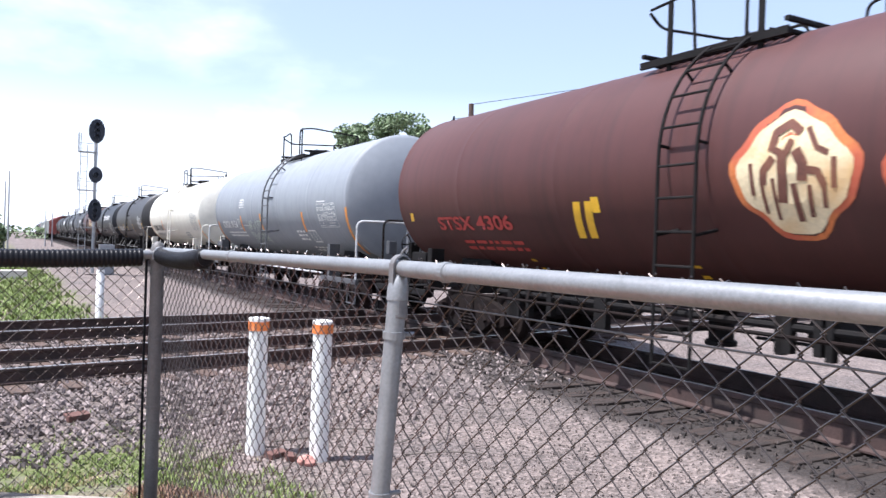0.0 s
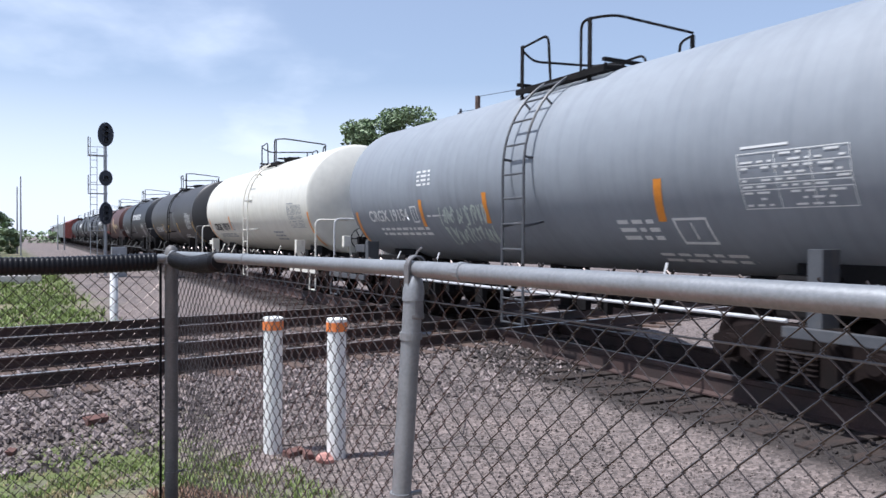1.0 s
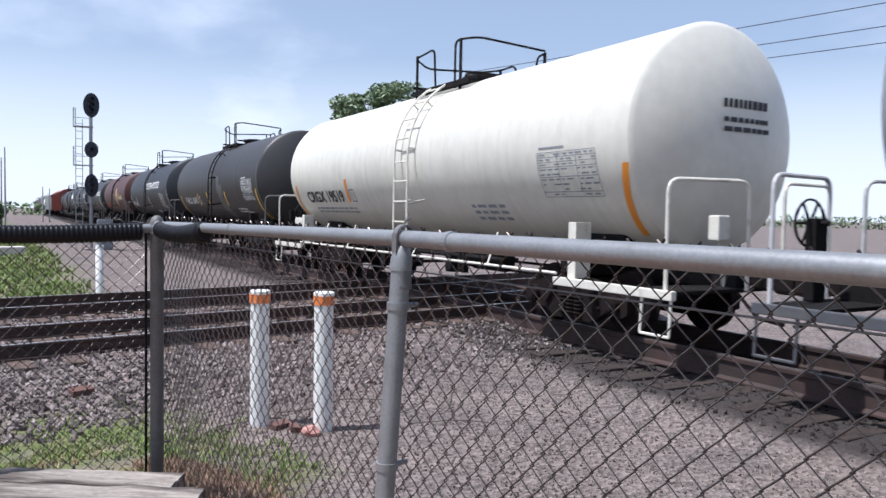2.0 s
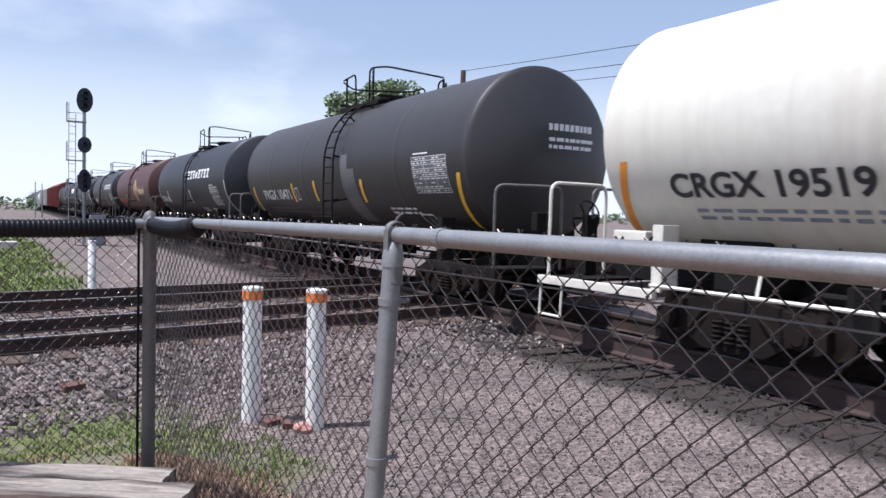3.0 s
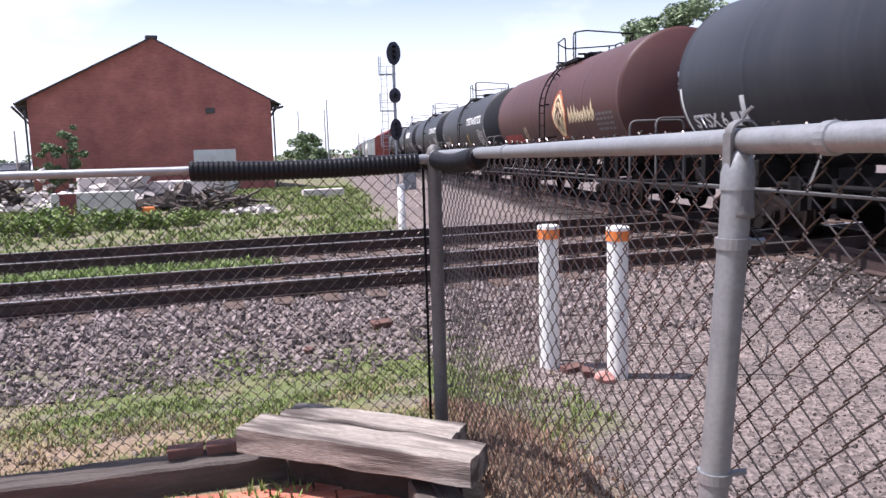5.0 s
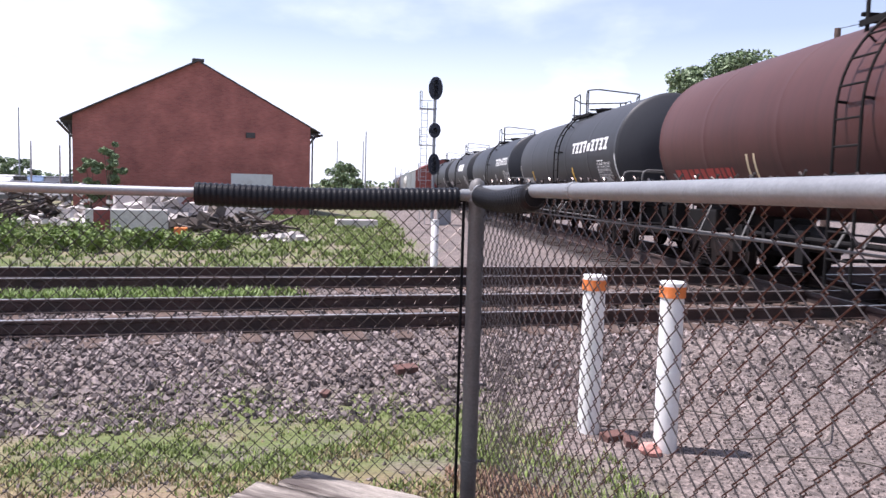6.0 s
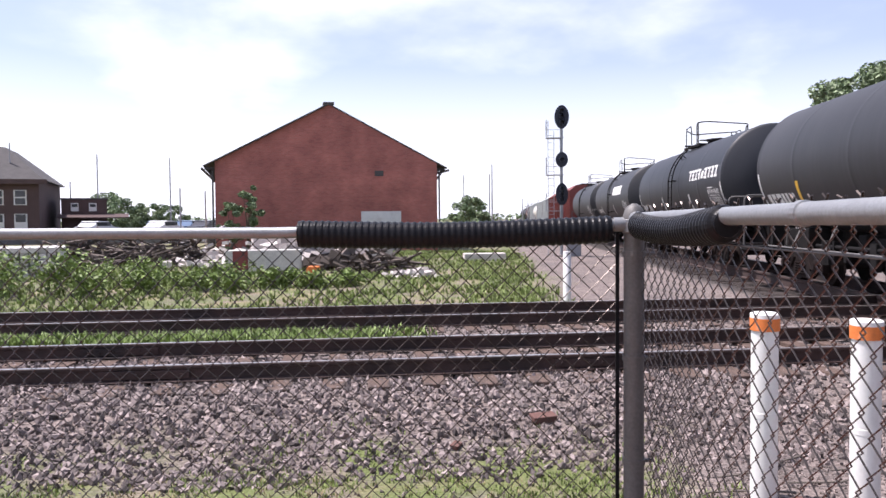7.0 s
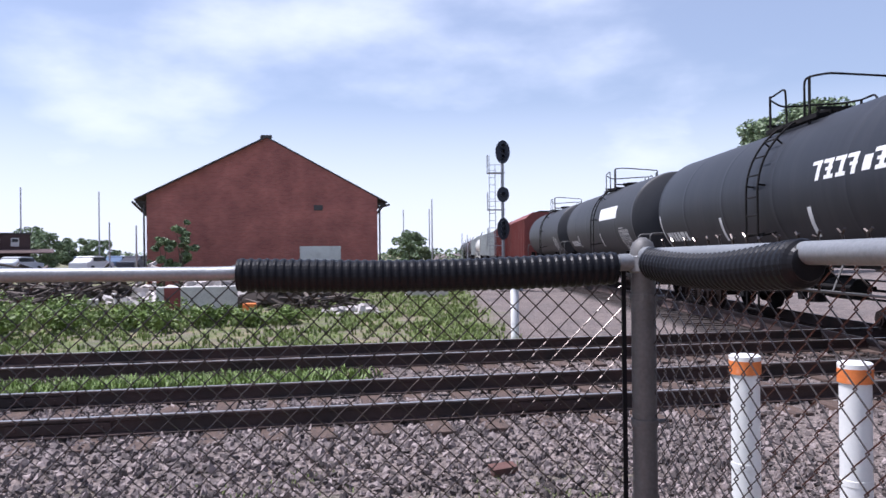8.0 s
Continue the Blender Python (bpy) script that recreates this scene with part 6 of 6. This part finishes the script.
RUSTYRED = material("dull red paint", (0.20, 0.055, 0.05), 0.8, 0, 0.3, 6, 40, 0.1)
block_thing("barrier_block", -7.0, 24.2, (2.6, 0.5, 0.8), PALETIMBER, "pale barrier block with a dull red band", "barrier", 8, RUSTYRED)
block_thing("concrete_slab", -4.2, 27.8, (2.8, 1.2, 1.0), CONCRETE, "large pale concrete slab lying on its side", "slab", -12)
block_thing("concrete_slab", -7.6, 29.5, (2.2, 0.8, 1.2), CONCRETE, "pale concrete slab in the rubble", "slab", 20)
block_thing("orange_bucket", -5.0, 22.6, (0.42, 0.35, 0.30), ORANGE, "bright orange plastic scrap in the weeds", "scrap", 5)
block_thing("concrete_slab", 1.1, 30.5, (1.8, 0.7, 0.35), CONCRETE, "low concrete slab beside the gravel road", "slab", 5)

# ---------------------------------------------------------------- terrace inside the fence
WEATHERED = material("weathered railway timber", (0.33, 0.29, 0.25), 0.95, 0, 0.55, 2.6, 26, 1.0, (0.10, 0.08, 0.07), (0.46, 0.60), (1.0, 9.0, 9.0))

DARKTIMBER = material("dark weathered timber", (0.10, 0.082, 0.072), 0.95, 0, 0.45, 2.2, 30, 1.0, (0.07, 0.055, 0.048), (0.5, 0.62), (1.0, 9.0, 9.0))


def timber(name, length, width, depth, seed, m, label, mat=WEATHERED, parent=None):
    """A rough sawn timber with worn, split edges, along x."""
    rnd = random.Random(seed)
    bm = bmesh.new()
    n = max(6, int(length / 0.06))
    prof = [(-0.5, 0.06), (-0.5, 0.94), (-0.44, 1.0), (-0.15, 0.985), (-0.02, 0.93), (0.05, 0.985), (0.30, 1.0), (0.45, 0.99), (0.5, 0.93), (0.5, 0.06), (0.44, 0.0), (-0.44, 0.0)]
    rings = []
    for i in range(n + 1):
        x = length * (i / n - 0.5)
        end = 0.965 if i in (0, n) else 1.0
        rings.append([bm.verts.new((x, (py * width) * end + 0.006 * noise.noise(Vector((x * 7, py * 9, seed))), pz * depth * (0.5 + 0.5 * end) + 0.010 * noise.noise(Vector((x * 5, py * 6 + pz * 3, seed + 5))))) for py, pz in prof])
    k = len(prof)
    for a, b in zip(rings, rings[1:]):
        for i in range(k):
            bm.faces.new((a[i], a[(i + 1) % k], b[(i + 1) % k], b[i]))
    bm.faces.new(rings[0])
    bm.faces.new(rings[-1][::-1])
    bmesh.ops.recalc_face_normals(bm, faces=bm.faces[:])
    ob = finish(name, bm, mat, parent)
    ob.matrix_world = m
    return tagged(ob, label, "timber" if not parent else "")


ax, ay, bx, by = -1.066, -0.29, -0.085, -0.985
run = math.degrees(math.atan2(by - ay, bx - ax))
side = Vector((-math.sin(radians(run)), math.cos(radians(run))))
length = math.hypot(bx - ax, by - ay)
mid = Vector(((ax + bx) / 2, (ay + by) / 2))
bench = empty("timber_bench")
tagged(bench, "low bench of two grey weathered railway timbers", "bench")
for k, (off, dl, dz) in enumerate(((0.112, 0.0, 0.0), (0.318, -0.26, 0.008))):
    c = mid + side * off + Vector((math.cos(radians(run)), math.sin(radians(run)))) * (0.0 if k == 0 else -0.04)
    timber("plank", length + dl, 0.222 if k == 0 else 0.19, 0.125, 3 + k, pose(c.x, c.y, 0.100 + dz, 0, 0, run + (0.0 if k == 0 else -1.2)), "split and bleached timber", WEATHERED, bench)
c = mid + side * 0.25
timber("support", 0.86, 0.16, 0.205, 5, pose(c.x, c.y, -0.105, 0, 0, run), "dark supporting timber", REDTIE, bench)
timber("edging_timber", 2.6, 0.21, 0.15, 8, pose(-2.14, -0.175, -0.115, 0, 0, 3), "dark weathered edging timber on the terrace", DARKTIMBER)
timber("edging_timber", 1.9, 0.20, 0.165, 10, pose(-0.155, -1.62, -0.125, 0, 0, -87), "dark weathered edging timber along the fence", DARKTIMBER)

LOOSEBRICK = material("old loose brick", (0.135, 0.068, 0.056), 0.95, 0, 0.3, 9, 70, 0.6, (0.10, 0.06, 0.05), (0.5, 0.65))


def loose_brick(x, y, z, turn, tilt, label, k=1.0):
    bm = bmesh.new()
    box(bm, -0.10 * k, 0.10 * k, -0.05 * k, 0.05 * k, -0.03 * k, 0.03 * k, bevel=0.006)
    for v in bm.verts:
        v.co += Vector((noise.noise(v.co * 30), noise.noise(v.co * 30 + Vector((5, 0, 0))), noise.noise(v.co * 30 + Vector((9, 0, 0))))) * 0.006
    ob = finish("loose_brick", bm, LOOSEBRICK)
    ob.matrix_world = pose(x, y, z, tilt, 0, turn)
    tagged(ob, label, "brick", group="loose bricks")


loose_brick(-1.325, -0.085, 0.06, 6, 0, "old red brick lying on the edging timber", 0.85)
loose_brick(-1.14, -0.080, 0.062, 5, 0, "old red brick lying beside the bench timber", 0.85)
loose_brick(1.62, 2.20, ground_height(1.62, 2.20) + 0.02, 20, 8, "broken dark red brick between the pipe markers", 1.0)
loose_brick(1.71, 2.08, ground_height(1.71, 2.08) + 0.02, 75, 8, "broken dark red brick between the pipe markers", 0.9)
bm = bmesh.new()
bmesh.ops.create_icosphere(bm, subdivisions=2, radius=0.085)
for v in bm.verts:
    v.co *= 1 + 0.35 * noise.noise(v.co * 14)
    v.co.z *= 0.7
lump = finish("stone_lump", bm, material("pale pink stone", (0.48, 0.24, 0.20), 0.9, 0, 0.3, 9, 60, 0.4))
lump.location = (1.80, 1.90, ground_height(1.80, 1.90) + 0.03)
tagged(lump, "pale pink stone lump beside a pipe marker", "stone")
TWIG = material("dry twig", (0.13, 0.11, 0.095), 0.9, 0, 0.2, 9, 60, 0.2)
rnd = random.Random(17)
for x, y, a, n in ((1.3, 2.75, 8, 5), (1.75, 2.6, -5, 4), (2.5, 2.1, 14, 5), (2.7, 1.7, -20, 4), (0.95, 2.3, 20, 4), (3.2, 1.9, 40, 4), (2.2, 2.9, 2, 4)):
    bm = bmesh.new()
    p = Vector((x, y, ground_height(x, y) + 0.03))
    pts = [p]
    for k in range(n):
        a += rnd.uniform(-22, 22)
        q = pts[-1] + Vector((math.cos(radians(a)), math.sin(radians(a)), 0)) * 0.2
        q.z = ground_height(q.x, q.y) + 0.025 + rnd.uniform(0, 0.02)
        pts.append(q)
    bar(bm, pts, 0.008, 5)
    tagged(finish("dry_twig", bm, TWIG), "thin dry twig lying on the gravel", "twig", group="dry twigs")
loose_brick(0.2, 4.1, ground_height(0.2, 4.1) + 0.03, 20, 12, "dull brown lump lying in the ballast", 1.15)
loose_brick(-0.6, 3.6, ground_height(-0.6, 3.6) + 0.02, 70, 12, "dull brown lump lying in the grass edge", 0.7)

bm = bmesh.new()
box(bm, -4.5, -0.06, -9.0, -0.10, -0.4, -0.112)
patio = finish("patio", bm, material("joint sand", (0.22, 0.16, 0.12), 0.95, 0, 0.3, 9, 60, 0.4))
tagged(patio, "brick-paved terrace with weedy joints", "pavement", kind="structure")
bm = bmesh.new()
box(bm, -0.099, 0.099, -0.048, 0.048, -0.045, 0.0, bevel=0.005)
PAVERMESH = bpy.data.meshes.new("brick")
bm.to_mesh(PAVERMESH)
bm.free()
PAVERMESH.materials.append(PAVER)
rnd = random.Random(31)
for j in range(26):
    for i in range(11):
        x, y = -2.25 + i * 0.205 + (j % 2) * 0.1, -2.9 + j * 0.105
        if x > -0.32 or y > -0.29:
            continue
        o = new("brick", PAVERMESH)
        o.parent = patio
        o.matrix_basis = pose(x, y, -0.072 + rnd.uniform(-0.006, 0.004), rnd.uniform(-1.5, 1.5), rnd.uniform(-1.5, 1.5), rnd.uniform(-2.5, 2.5))

# ---------------------------------------------------------------- stones


def stone_field(name, count, area, size, rnd, label, keep, mat=None):
    """Angular crushed stones half sunk in the ground."""
    x0, x1, y0, y1 = area
    verts, faces = [], []
    for i in range(count):
        x, y = rnd.uniform(x0, x1), rnd.uniform(y0, y1)
        if rnd.random() > keep(x, y):
            continue
        s = size * rnd.uniform(0.45, 1.35)
        c = Vector((x, y, ground_height(x, y) + s * 0.2))
        q = Euler((rnd.uniform(0, 6), rnd.uniform(0, 6), rnd.uniform(0, 6))).to_matrix()
        k = len(verts)
        sx, sy, sz = s * rnd.uniform(0.7, 1.2), s * rnd.uniform(0.5, 0.9), s * rnd.uniform(0.4, 0.7)
        for d in ((1, 0.2, 0), (-1, 0.1, 0.2), (0.1, 1, 0.1), (-0.2, -1, 0), (0.3, 0.1, 1), (0, -0.3, -1)):
            verts.append(c + q @ Vector((d[0] * sx, d[1] * sy, d[2] * sz)))
        for a, b in ((0, 2), (2, 1), (1, 3), (3, 0)):
            faces += [(k + a, k + b, k + 4), (k + b, k + a, k + 5)]
    me = bpy.data.meshes.new(name)
    me.from_pydata(verts, [], faces)
    me.materials.append(mat or STONE)
    tagged(new(name, me), label, "gravel", kind="stuff")


rnd = random.Random(41)
stone_field("ballast", 26000, (-7.5, 7.5, 2.6, 6.6), 0.042, rnd, "coarse grey-pink crushed stone beside the rails",
            lambda x, y: smooth(2.5, 3.6, y - CROSS * x + 0.8 * noise.noise(Vector((x, y, 2)))) * (1 if x < 3 else 0.35))
stone_field("ballast", 9000, (-7, 6.5, 6.4, 11.6), 0.036, rnd, "crushed stone between the rails", lambda x, y: 0.9 if x > -2 or abs(y - CROSS * x - 8.15) > 0.8 else 0.25)
stone_field("yard_gravel", 22000, (0.5, 7.0, -3.5, 4.5), 0.017, rnd, "fine pale gravel of the yard", lambda x, y: 0.9 * (1 - smooth(-2.25, -1.9, x - TRACK.x - 0.075 * (y - TRACK.y) + 0.2 * noise.noise(Vector((x * 2, y * 2, 7))))), FINESTONE)
stone_field("verge_stones", 2500, (-5, 1.2, 0.2, 3.4), 0.02, rnd, "loose small stones in the grass", lambda x, y: 0.6, FINESTONE)
stone_field("train_ballast", 7500, (5.3, 9.7, -6, 12), 0.036, rnd, "crushed stone under the train", lambda x, y: 0.8, DARKSTONE)


def motions():
    """The train rolls by at an even speed and its wheels turn with it."""
    for k, car in enumerate(CARS):
        s0 = FIRST + PITCH * k
        walk(car, [(t, train_pose(s0 - SPEED * t)) for t in range(0, 9)])
    near = set()
    for car in CARS[:10]:
        near.update(car.children_recursive)
    for w in WHEELS:
        if w in near:
            y = w.location.y
            walk(w, [(f / 30, pose(0, y, WHEEL, math.degrees(SPEED * f / 30 / WHEEL))) for f in range(0, 241)])


motions()
